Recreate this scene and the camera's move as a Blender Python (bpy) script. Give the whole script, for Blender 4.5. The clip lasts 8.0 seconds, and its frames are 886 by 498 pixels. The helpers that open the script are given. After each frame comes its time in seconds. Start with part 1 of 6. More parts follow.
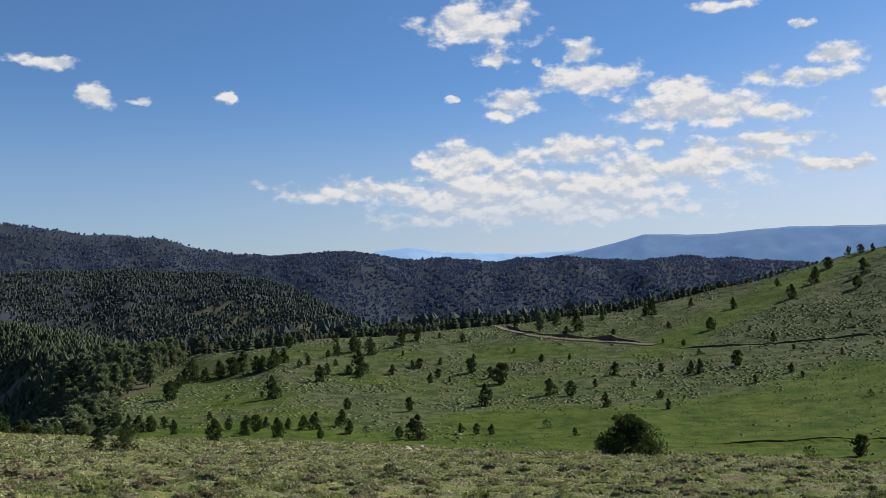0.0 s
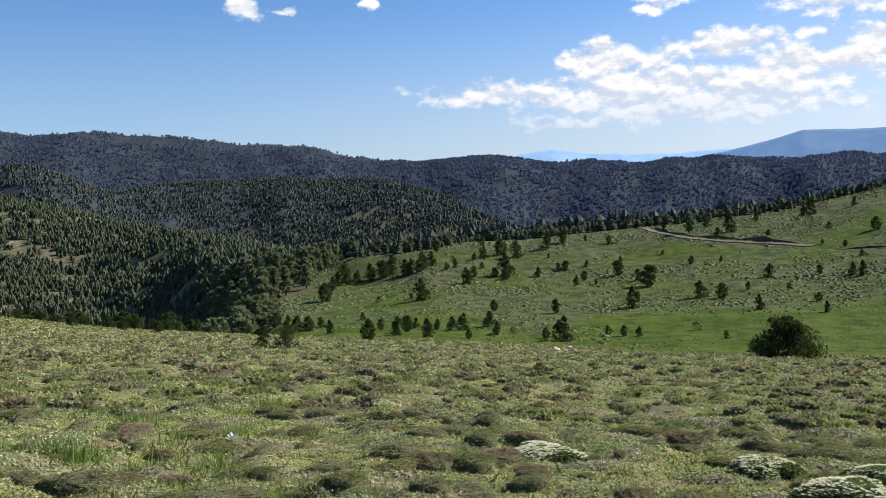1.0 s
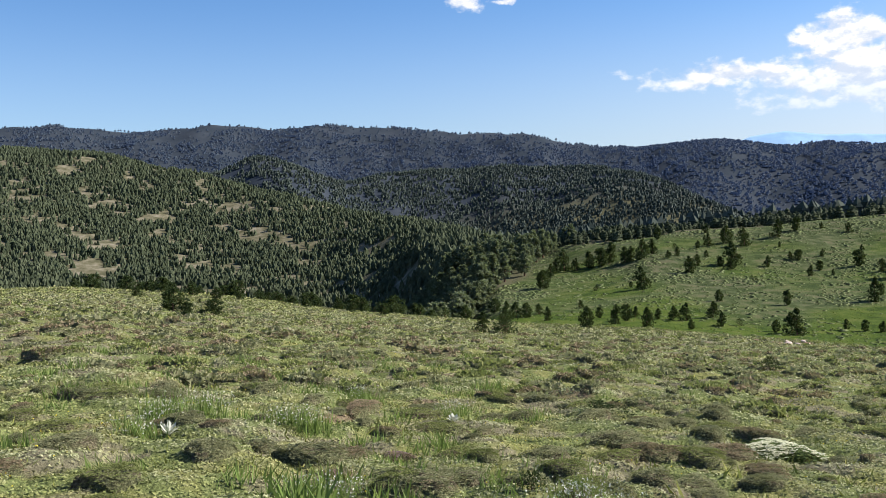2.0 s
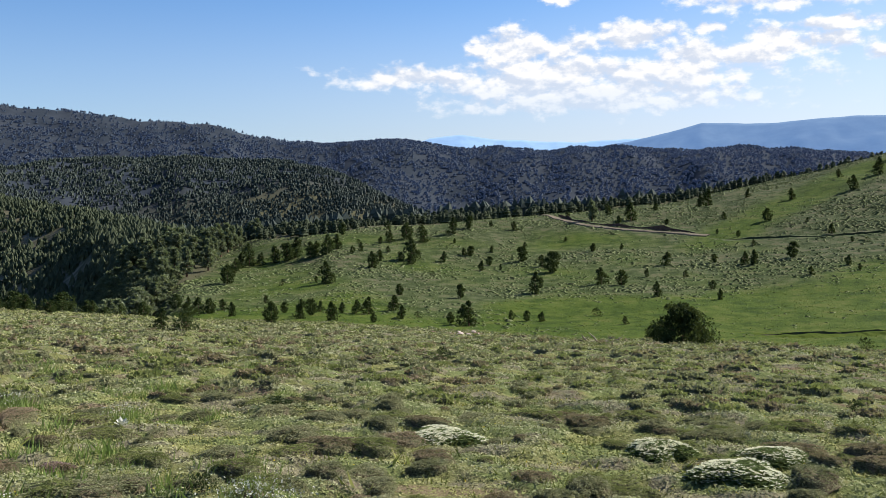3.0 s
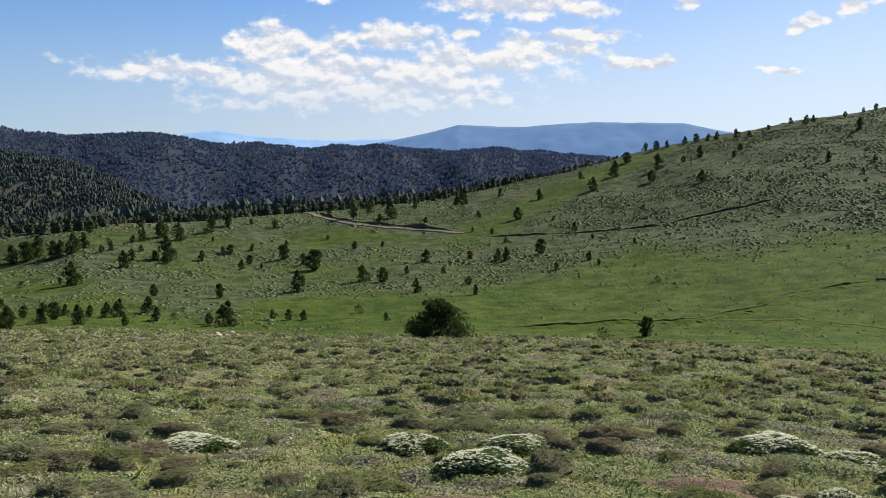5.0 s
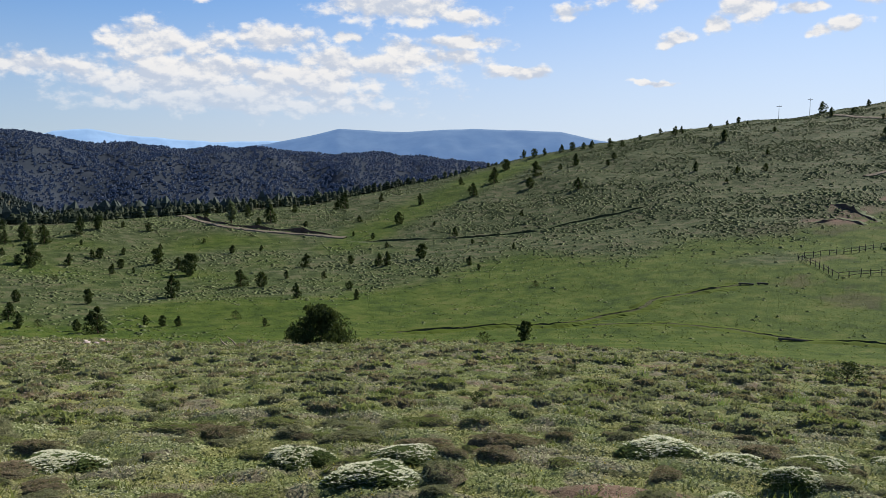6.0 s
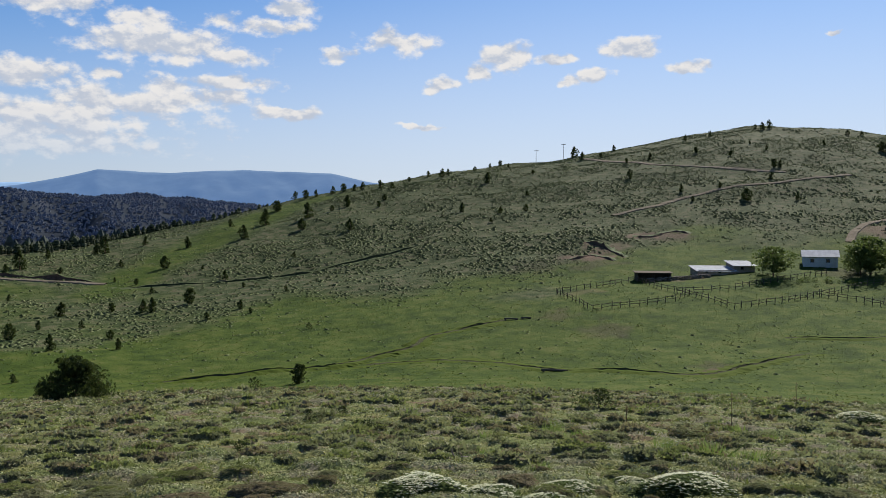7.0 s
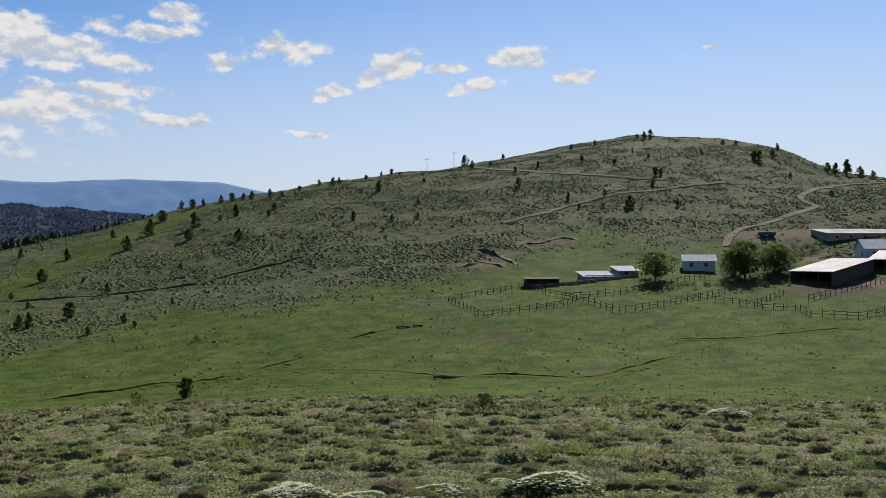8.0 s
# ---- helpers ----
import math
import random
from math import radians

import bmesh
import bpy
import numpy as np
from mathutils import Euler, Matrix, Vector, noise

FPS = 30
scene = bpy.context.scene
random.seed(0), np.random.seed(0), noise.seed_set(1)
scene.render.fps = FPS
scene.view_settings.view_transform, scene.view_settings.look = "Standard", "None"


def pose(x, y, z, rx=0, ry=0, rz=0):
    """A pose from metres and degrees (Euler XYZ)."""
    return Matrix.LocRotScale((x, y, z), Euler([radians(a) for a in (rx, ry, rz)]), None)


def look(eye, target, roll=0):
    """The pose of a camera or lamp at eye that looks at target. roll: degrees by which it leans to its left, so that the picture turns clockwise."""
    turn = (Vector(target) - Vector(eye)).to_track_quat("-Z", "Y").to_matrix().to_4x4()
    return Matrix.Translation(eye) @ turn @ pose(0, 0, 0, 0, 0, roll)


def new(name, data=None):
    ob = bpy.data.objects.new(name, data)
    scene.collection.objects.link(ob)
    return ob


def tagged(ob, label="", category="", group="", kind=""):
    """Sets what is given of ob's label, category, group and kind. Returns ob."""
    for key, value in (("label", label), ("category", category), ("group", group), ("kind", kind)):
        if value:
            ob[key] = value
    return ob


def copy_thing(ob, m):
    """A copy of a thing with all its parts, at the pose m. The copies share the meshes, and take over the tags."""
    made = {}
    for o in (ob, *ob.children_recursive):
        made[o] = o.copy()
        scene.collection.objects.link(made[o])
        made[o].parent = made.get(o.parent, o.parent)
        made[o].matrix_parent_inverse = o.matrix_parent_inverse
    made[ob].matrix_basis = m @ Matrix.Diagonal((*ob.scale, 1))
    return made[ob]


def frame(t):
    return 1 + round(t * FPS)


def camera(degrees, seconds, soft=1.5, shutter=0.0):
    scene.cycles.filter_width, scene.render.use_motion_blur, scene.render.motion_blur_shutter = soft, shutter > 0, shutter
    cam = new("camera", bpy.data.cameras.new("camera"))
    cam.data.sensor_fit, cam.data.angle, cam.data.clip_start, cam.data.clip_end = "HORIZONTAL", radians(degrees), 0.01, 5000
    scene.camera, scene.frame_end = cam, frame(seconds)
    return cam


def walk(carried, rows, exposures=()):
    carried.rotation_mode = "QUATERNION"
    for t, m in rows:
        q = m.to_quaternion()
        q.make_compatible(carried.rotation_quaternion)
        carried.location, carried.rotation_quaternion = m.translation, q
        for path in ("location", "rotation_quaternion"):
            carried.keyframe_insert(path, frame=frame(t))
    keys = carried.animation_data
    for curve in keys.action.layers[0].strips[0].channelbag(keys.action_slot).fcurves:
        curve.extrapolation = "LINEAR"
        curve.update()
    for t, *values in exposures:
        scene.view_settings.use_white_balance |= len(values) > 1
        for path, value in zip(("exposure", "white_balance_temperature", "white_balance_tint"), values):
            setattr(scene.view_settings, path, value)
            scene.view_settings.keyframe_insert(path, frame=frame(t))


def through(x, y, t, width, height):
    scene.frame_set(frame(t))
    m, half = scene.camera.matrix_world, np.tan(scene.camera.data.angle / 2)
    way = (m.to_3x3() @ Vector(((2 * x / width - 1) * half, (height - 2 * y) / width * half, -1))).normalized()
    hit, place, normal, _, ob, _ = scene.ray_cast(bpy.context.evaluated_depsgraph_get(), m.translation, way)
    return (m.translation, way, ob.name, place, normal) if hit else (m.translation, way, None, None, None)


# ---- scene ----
cam = camera(51.75, 8.0, soft=0.5)
# seconds, x, y, z, yaw, pitch, roll
PATH = [
    (0, 0, 0, 1.605, -0.048, 3.484, 0.379), (0.2, -0.032, -0.035, 1.602, -0.254, 1.497, 0.41),
    (0.5, -0.067, -0.061, 1.593, 2.24, -0.415, 0.597), (0.8, -0.084, -0.027, 1.573, 6.263, -1.877, 0.911),
    (1, -0.106, 0.028, 1.554, 8.987, -2.454, 1.151), (1.2, -0.137, 0.086, 1.536, 11.757, -2.786, 1.29),
    (1.5, -0.157, 0.126, 1.523, 16.711, -3.034, 1.492), (1.75, -0.168, 0.15, 1.514, 20.662, -3.001, 1.577),
    (2, -0.171, 0.16, 1.509, 22.607, -2.933, 1.489), (2.3, -0.163, 0.147, 1.514, 19.855, -3.048, 1.025),
    (2.5, -0.142, 0.109, 1.529, 15.561, -3.257, 0.554), (2.7, -0.119, 0.131, 1.527, 10.901, -3.343, 0.278),
    (3, -0.09, 0.176, 1.524, 3.179, -3.501, -0.125), (3.2, -0.065, 0.18, 1.526, -0.704, -3.614, -0.356),
    (3.5, -0.023, 0.181, 1.535, -4.722, -3.561, -0.356), (4, 0.048, 0.102, 1.55, -6.655, -3.25, -0.257),
    (4.2, 0.07, 0.079, 1.555, -6.731, -3.354, -0.382), (5.3, -0.012, 0.298, 1.52, -14.773, -3.523, -0.863),
    (5.5, -0.008, 0.396, 1.492, -16.762, -3.535, -1.061), (5.8, -0.016, 0.452, 1.509, -18.341, -3.621, -1.404),
    (6, -0.021, 0.456, 1.526, -19.096, -3.09, -1.385), (6.2, -0.005, 0.446, 1.537, -19.877, -2.154, -1.377),
    (6.5, 0.029, 0.445, 1.525, -23.952, -1.379, -0.969), (6.7, 0.073, 0.44, 1.52, -27.927, -1.106, -0.84),
    (7, 0.151, 0.422, 1.522, -33.26, -0.261, -0.588), (7.2, 0.185, 0.38, 1.526, -35.833, -0.067, -0.301),
    (7.5, 0.225, 0.3, 1.532, -37.62, 0.186, -0.081), (8, 0.273, 0.142, 1.538, -39.979, 0.289, 0.096)]
walk(cam, [(t, pose(x, y, z, 90 + p, r, yaw)) for t, x, y, z, yaw, p, r in PATH],
     [(0.0, 0.68), (0.5, 0.86), (1.0, 1.07), (2.5, 1.22), (3.5, 0.97), (5.5, 0.9), (6.5, 0.74), (8.0, 0.66)])

# ---------------------------------------------------------------- light
SUN_AZ, SUN_EL = 58.0, 38.0          # degrees clockwise from +y, above the horizon
sun = new("sun", bpy.data.lights.new("sun", "SUN"))
sun.data.energy, sun.data.angle, sun.data.color = 5.0, radians(0.53), (1.0, 0.95, 0.86)
sd = Vector((math.sin(radians(SUN_AZ)) * math.cos(radians(SUN_EL)), math.cos(radians(SUN_AZ)) * math.cos(radians(SUN_EL)), math.sin(radians(SUN_EL))))
sun.matrix_world = look(sd * 100, (0, 0, 0))


class Nodes:
    """Short hand for node trees."""

    def __init__(self, tree):
        self.t = tree
        tree.nodes.clear()

    def n(self, kind, **kw):
        node = self.t.nodes.new(kind)
        for k, v in kw.items():
            if k in node.inputs:
                self.put(node.inputs[k], v)
            else:
                setattr(node, k, v)
        return node

    def put(self, socket, v):
        if isinstance(v, bpy.types.NodeSocket):
            self.t.links.new(v, socket)
        elif v is not None:
            socket.default_value = v

    def math(self, op, a, b=None, c=None, clamp=False):
        node = self.t.nodes.new("ShaderNodeMath")
        node.operation, node.use_clamp = op, clamp
        for i, v in enumerate((a, b, c)):
            self.put(node.inputs[i], v)
        return node.outputs[0]

    def vec(self, op, a, b=None):
        node = self.t.nodes.new("ShaderNodeVectorMath")
        node.operation = op
        self.put(node.inputs[0], a)
        self.put(node.inputs[1], b)
        return node.outputs["Value" if op in ("LENGTH", "DOT_PRODUCT") else "Vector"]

    def noise(self, vec, scale, detail=4.0, rough=0.55, out="Fac", dist=0.0):
        node = self.t.nodes.new("ShaderNodeTexNoise")
        self.put(node.inputs["Vector"], vec)
        node.inputs["Scale"].default_value, node.inputs["Detail"].default_value = scale, detail
        node.inputs["Roughness"].default_value, node.inputs["Distortion"].default_value = rough, dist
        return node.outputs[out]

    def ramp(self, fac, *stops):
        node = self.t.nodes.new("ShaderNodeValToRGB")
        el = node.color_ramp.elements
        while len(el) < len(stops):
            el.new(0.5)
        for e, (p, c) in zip(el, stops):
            e.position, e.color = p, (*c, 1.0) if len(c) == 3 else c
        self.put(node.inputs[0], fac)
        return node.outputs[0]

    def span(self, v, a, b, lo=0.0, hi=1.0):
        node = self.t.nodes.new("ShaderNodeMapRange")
        node.interpolation_type = "SMOOTHSTEP"
        for i, q in enumerate((v, a, b, lo, hi)):
            self.put(node.inputs[i], q)
        return node.outputs[0]

    def mix(self, fac, a, b, kind="MIX"):
        node = self.t.nodes.new("ShaderNodeMix")
        node.data_type, node.blend_type = "RGBA", kind
        self.put(node.inputs[0], fac)
        for i, v in ((6, a), (7, b)):
            self.put(node.inputs[i], (*v, 1.0) if isinstance(v, tuple) and len(v) == 3 else v)
        return node.outputs[2]


# cumulus clouds: bearing, height, half width, half height (degrees), two rows of the sky
CLOUDS_HIGH = [(-23.9, 14, 2.00, 0.51), (-21, 12.3, 1.59, 0.85), (-18.7, 12.1, 1.10, 0.31), (-13.3, 12.6, 0.76, 0.40), (2.5, 17.2, 3.77, 1.61), (3.6, 15.2, 1.20, 0.51), (4.4, 12.6, 2.10, 0.92), (3.9, 11.8, 1.40, 0.40), (9.6, 13.8, 3.77, 1.27), (8.7, 15.2, 1.79, 0.92), (14.7, 13.2, 2.20, 0.81), (16, 11.6, 5.76, 1.27), (20.5, 11.2, 1.79, 0.71), (19.5, 13.2, 1.40, 0.61), (22.5, 13.1, 2.20, 0.65), (23.7, 14.2, 2.00, 0.71), (6.1, 14.9, 0.59, 0.31), (0.7, 12.7, 0.50, 0.25), (21.9, 16.1, 0.59, 0.36), (17.2, 17.6, 1.79, 0.40)]
CLOUDS_LOW = [(12.9, 9.8, 1.00, 0.36), (16.8, 9.3, 2.39, 0.71), (2.4, 8.8, 4.43, 1.38), (8.8, 9.4, 3.32, 1.15), (-5.1, 7.1, 5.76, 0.83), (3.5, 7.6, 6.65, 1.01), (13.9, 8.3, 6.65, 1.01), (23.5, 7.9, 2.20, 0.45), (6.3, 6.2, 12.41, 0.60), (30.3, 12.4, 2.59, 0.81), (26.3, 11.5, 1.20, 0.61), (37, 11.7, 2.00, 0.92), (35.4, 10.8, 1.00, 0.61), (40.2, 11.5, 1.79, 0.36), (44.6, 12, 2.00, 0.81), (42.7, 10.5, 1.20, 0.45), (41.1, 10.2, 0.80, 0.40), (47.9, 10.8, 1.79, 0.40), (33.1, 9.9, 1.20, 0.51), (32.1, 7.4, 1.79, 0.18), (23.6, 14.4, 1.79, 0.51), (23.3, 8.1, 2.00, 0.36), (56.2, 12.3, 0.50, 0.18), (2, 6.6, 7.50, 1.50), (9.5, 7.2, 9.00, 1.30), (6, 5.6, 12.00, 0.90), (18, 8.6, 4.2, 0.8), (20, 9.6, 3.5, 0.5)]
world = bpy.data.worlds.new("world")
scene.world = world
world.use_nodes = True
W = Nodes(world.node_tree)
way = W.n("ShaderNodeTexCoord").outputs["Generated"]
sep = W.n("ShaderNodeSeparateXYZ", Vector=way).outputs
az = W.math("MULTIPLY", W.math("ARCTAN2", sep[0], sep[1]), 57.29578)
elv = W.math("MULTIPLY", W.math("ARCSINE", sep[2]), 57.29578)
ae = W.n("ShaderNodeCombineXYZ", X=az, Y=elv).outputs[0]
sky = W.n("ShaderNodeTexSky", sky_type="NISHITA", sun_disc=False, sun_elevation=radians(SUN_EL), sun_rotation=radians(SUN_AZ), altitude=1400.0, air_density=1.0, dust_density=0.6, ozone_density=2.5)
SKY_GAIN = 0.05


def cloud_cover(at):
    cover = None
    for row in (CLOUDS_HIGH, CLOUDS_LOW):
        for a, e, w, h in row:
            d = W.vec("LENGTH", W.vec("MULTIPLY", W.vec("SUBTRACT", at, (a, e, 0.0)), (1.0 / w, 1.0 / h, 0.0)))
            v = W.math("SUBTRACT", 1.0, d)
            cover = v if cover is None else W.math("SMOOTH_MAX", cover, v, 0.25)
    return cover


wob = W.vec("SUBTRACT", W.noise(ae, 0.55, 3.0, 0.6, "Color"), (0.5, 0.5, 0.5))
body = cloud_cover(W.vec("ADD", ae, W.vec("MULTIPLY", wob, (2.6, 1.2, 0.0))))
streak = W.vec("MULTIPLY", ae, (0.75, 1.25, 1.0))
puff = W.noise(streak, 0.62, 9.0, 0.56)
puff_up = W.noise(W.vec("ADD", streak, (0.10, 0.45, 0.0)), 0.62, 9.0, 0.56)
dens = W.math("ADD", W.math("MULTIPLY", body, 1.25), W.math("MULTIPLY", W.math("SUBTRACT", puff, 0.48), 3.4))
alpha = W.span(dens, 0.0, 0.8)
relief = W.span(W.math("SUBTRACT", puff, puff_up), -0.10, 0.10)
thick = W.span(dens, 0.3, 1.5)
white = W.mix(relief, (0.60, 0.67, 0.80), (1.0, 0.985, 0.97))
white = W.mix(W.math("MULTIPLY", thick, 0.22), white, (0.62, 0.67, 0.77))
haze = W.math("MULTIPLY", W.span(elv, 0.0, W.span(az, -5.0, 45.0, 14.0, 21.0), 0.92, 0.0), W.span(az, -40.0, 15.0, 0.45, 1.0))
glow = W.span(az, -30.0, 45.0, 0.63, 1.0)
clear = W.mix(haze, W.vec("MULTIPLY", sky.outputs[0], (0.80, 1.10, 1.38)), W.vec("MULTIPLY", (8.4, 8.9, 9.8), W.n("ShaderNodeCombineXYZ", X=glow, Y=glow, Z=glow).outputs[0]))
cloud_light = W.vec("MULTIPLY", white, (10.6, 10.5, 10.4))
low = W.span(elv, 3.4, 8.0, 0.25, 1.0)
total = W.mix(W.math("MULTIPLY", alpha, low), clear, cloud_light)
W.n("ShaderNodeOutputWorld", Surface=W.n("ShaderNodeBackground", Color=total, Strength=SKY_GAIN).outputs[0])
# ---------------------------------------------------------------- terrain
EYE = 1.55
# lines of the land round the viewpoint: bearing (degrees clockwise from +y), distance, elevation angle seen from eye height
BROW = [(-180, 45, -6), (-90, 80, -4), (-46, 95, -4.36), (-36, 90, -5.5), (-29, 85, -6.7), (-22, 84, -7.4), (-17, 82, -7.85), (-10, 76, -8.15), (-2, 62, -8.75), (5, 52, -9.15), (14, 47, -9.03), (26, 43, -9.05), (40, 38, -9.05), (58, 38, -9.0), (66, 38, -8.5), (110, 40, -7), (180, 45, -6)]
DIP = [(-180, 90, -6), (-90, 200, -7), (-46, 200, -7.5), (-30, 190, -9.5), (-24, 150, -9.5), (-20, 118, -8.6), (-10, 108, -8.7), (0, 95, -9.3), (14, 85, -9.6), (40, 80, -9.6), (66, 80, -9.2), (110, 85, -7), (180, 90, -6)]
FLOOR = [(-180, 150, -5), (-90, 360, -6), (-46, 470, -6.5), (-30, 430, -8.0), (-25, 300, -8.0), (-20, 155, -6.9), (-10, 140, -7.3), (0, 130, -8.2), (14, 125, -8.35), (22, 125, -8.1), (32, 120, -7.9), (48, 115, -7.7), (66, 120, -7.4), (110, 140, -6), (180, 150, -5)]
SLOPE = [(-180, 230, -3), (-90, 740, -1), (-46, 740, -0.6), (-36, 680, -2.6), (-30, 620, -3.8), (-26, 500, -4.3), (-23, 330, -4.4), (-20, 230, -4.6), (-10, 190, -4.8), (0, 195, -4.9), (14, 200, -4.3), (24, 200, -3.3), (32, 190, -3.0), (42, 190, -2.4), (56, 195, -2.2), (66, 195, -2.2), (110, 220, -2), (180, 230, -3)]
CREST = [(-180, 450, 1), (-90, 1100, 3), (-46, 1050, 3.55), (-41, 1000, 2.75), (-35, 900, 1.3), (-29, 800, -0.4), (-25, 700, -1.2), (-22, 560, -1.9), (-18, 380, -2.9), (-15, 270, -3.0), (-11.5, 250, -2.6), (-6, 260, -2.15), (-1, 275, -1.7), (3.3, 290, -1.35), (9, 310, -0.75), (12, 330, -0.3), (17.4, 360, 0.9), (22, 390, 2.05), (27, 410, 3.25), (34, 440, 4.4), (42, 480, 5.3), (47.6, 500, 6.3), (51, 515, 6.75), (52.5, 520, 6.9), (57, 520, 6.5), (60.5, 500, 5.85), (63.3, 470, 4.4), (66, 440, 4.0), (110, 450, 2), (180, 450, 1)]
MID = [(-180, 900, 1), (-90, 1500, 2.5), (-46, 1550, 2.6), (-39, 1500, 1.9), (-36.3, 1450, 2.0), (-33.8, 1450, 3.15), (-31.2, 1400, 2.05), (-28, 1450, 1.15), (-25.5, 1500, 1.9), (-18.5, 1500, 1.95), (-12.2, 1450, 1.85), (-9.4, 1350, 0.95), (-6, 1250, -0.6), (-4.2, 1200, -1.5), (0, 1200, -2.3), (20, 1200, -2.0), (66, 1200, 0.0), (180, 900, 1)]
FAR = [(-180, 2700, 3), (-90, 2700, 4.5), (-46, 2700, 4.8), (-41, 2700, 4.55), (-36, 2700, 4.95), (-32, 2700, 4.6), (-30.5, 2700, 4.85), (-25.5, 2630, 4.65), (-22, 2560, 4.25), (-17, 2560, 4.0), (-14, 2480, 3.25), (-11, 2410, 2.9), (-8.6, 2340, 3.2), (-4.5, 2340, 3.1), (-3, 2340, 2.75), (0, 2340, 2.8), (3, 2340, 2.6), (7, 2410, 2.8), (9.5, 2410, 2.7), (12, 2410, 2.5), (15, 2480, 2.8), (17.4, 2480, 2.6), (21, 2560, 2.3), (30, 2560, 1.5), (66, 2700, 1.5), (180, 2700, 3)]


def line_at(line, az):
    """Distance and height of a line of the land at bearings az (degrees)."""
    L = np.array(line, float)
    out = []
    for col in (1, 2):
        v = sum(np.interp(az + d, L[:, 0], L[:, col]) for d in (-0.9, -0.45, 0.0, 0.45, 0.9)) / 5.0
        out.append(v)
    return out[0], EYE + out[0] * np.tan(np.radians(out[1])), out[1]


def ripple(x, y, size, seed):
    """Smooth noise of about -1 to 1 over the plan."""
    r = np.random.RandomState(seed)
    total = np.zeros_like(x, dtype=float)
    for _ in range(7):
        a, ph, k = r.uniform(0, 2 * np.pi), r.uniform(0, 2 * np.pi), r.uniform(0.55, 1.6) * 2 * np.pi / size
        total += np.sin(k * (x * np.cos(a) + y * np.sin(a)) + ph + 1.3 * np.sin(0.43 * k * (x * np.sin(a) - y * np.cos(a)) + ph * 2))
    return total / 3.2


def soft(v, a, b):
    t = np.clip((v - a) / (b - a), 0, 1)
    return t * t * (3 - 2 * t)


def hummocks(x, y):
    """Domed mats of turf, each swelling round a centre of its own."""
    top = np.zeros_like(x)
    chance = lambda i, j, k: np.mod(np.sin(i * 127.1 + j * 311.7 + k * 74.7) * 43758.5453, 1.0)
    for cell, seed, share in ((0.84, 1, 0.62), (0.42, 2, 0.45)):
        ci, cj = np.floor(x / cell), np.floor(y / cell)
        for di in (-1, 0, 1):
            for dj in (-1, 0, 1):
                i, j = ci + di, cj + dj
                cx, cy = (i + 0.15 + 0.7 * chance(i, j, seed)) * cell, (j + 0.15 + 0.7 * chance(i, j, seed + 3)) * cell
                rad = cell * (0.26 + 0.36 * chance(i, j, seed + 5))
                q = np.hypot(cx, cy) + 0.01
                u, v = ((x - cx) * cy - (y - cy) * cx) / q, ((x - cx) * cx + (y - cy) * cy) / q
                d2 = (u / (1.4 * rad)) ** 2 + (v / (0.85 * rad)) ** 2
                here = chance(i, j, seed + 7) < share + 0.22 * np.sin(cx * 0.9 + 1) * np.sin(cy * 0.7) + 0.2 * soft(cx / q, 0.1, 0.5)
                tall = rad * (0.27 + 0.30 * chance(i, j, seed + 9))
                top = np.maximum(top, here * tall * np.clip(1 - d2, 0, 1) ** 0.55)
    return top + 0.02 * ripple(x, y, 1.9, 62)


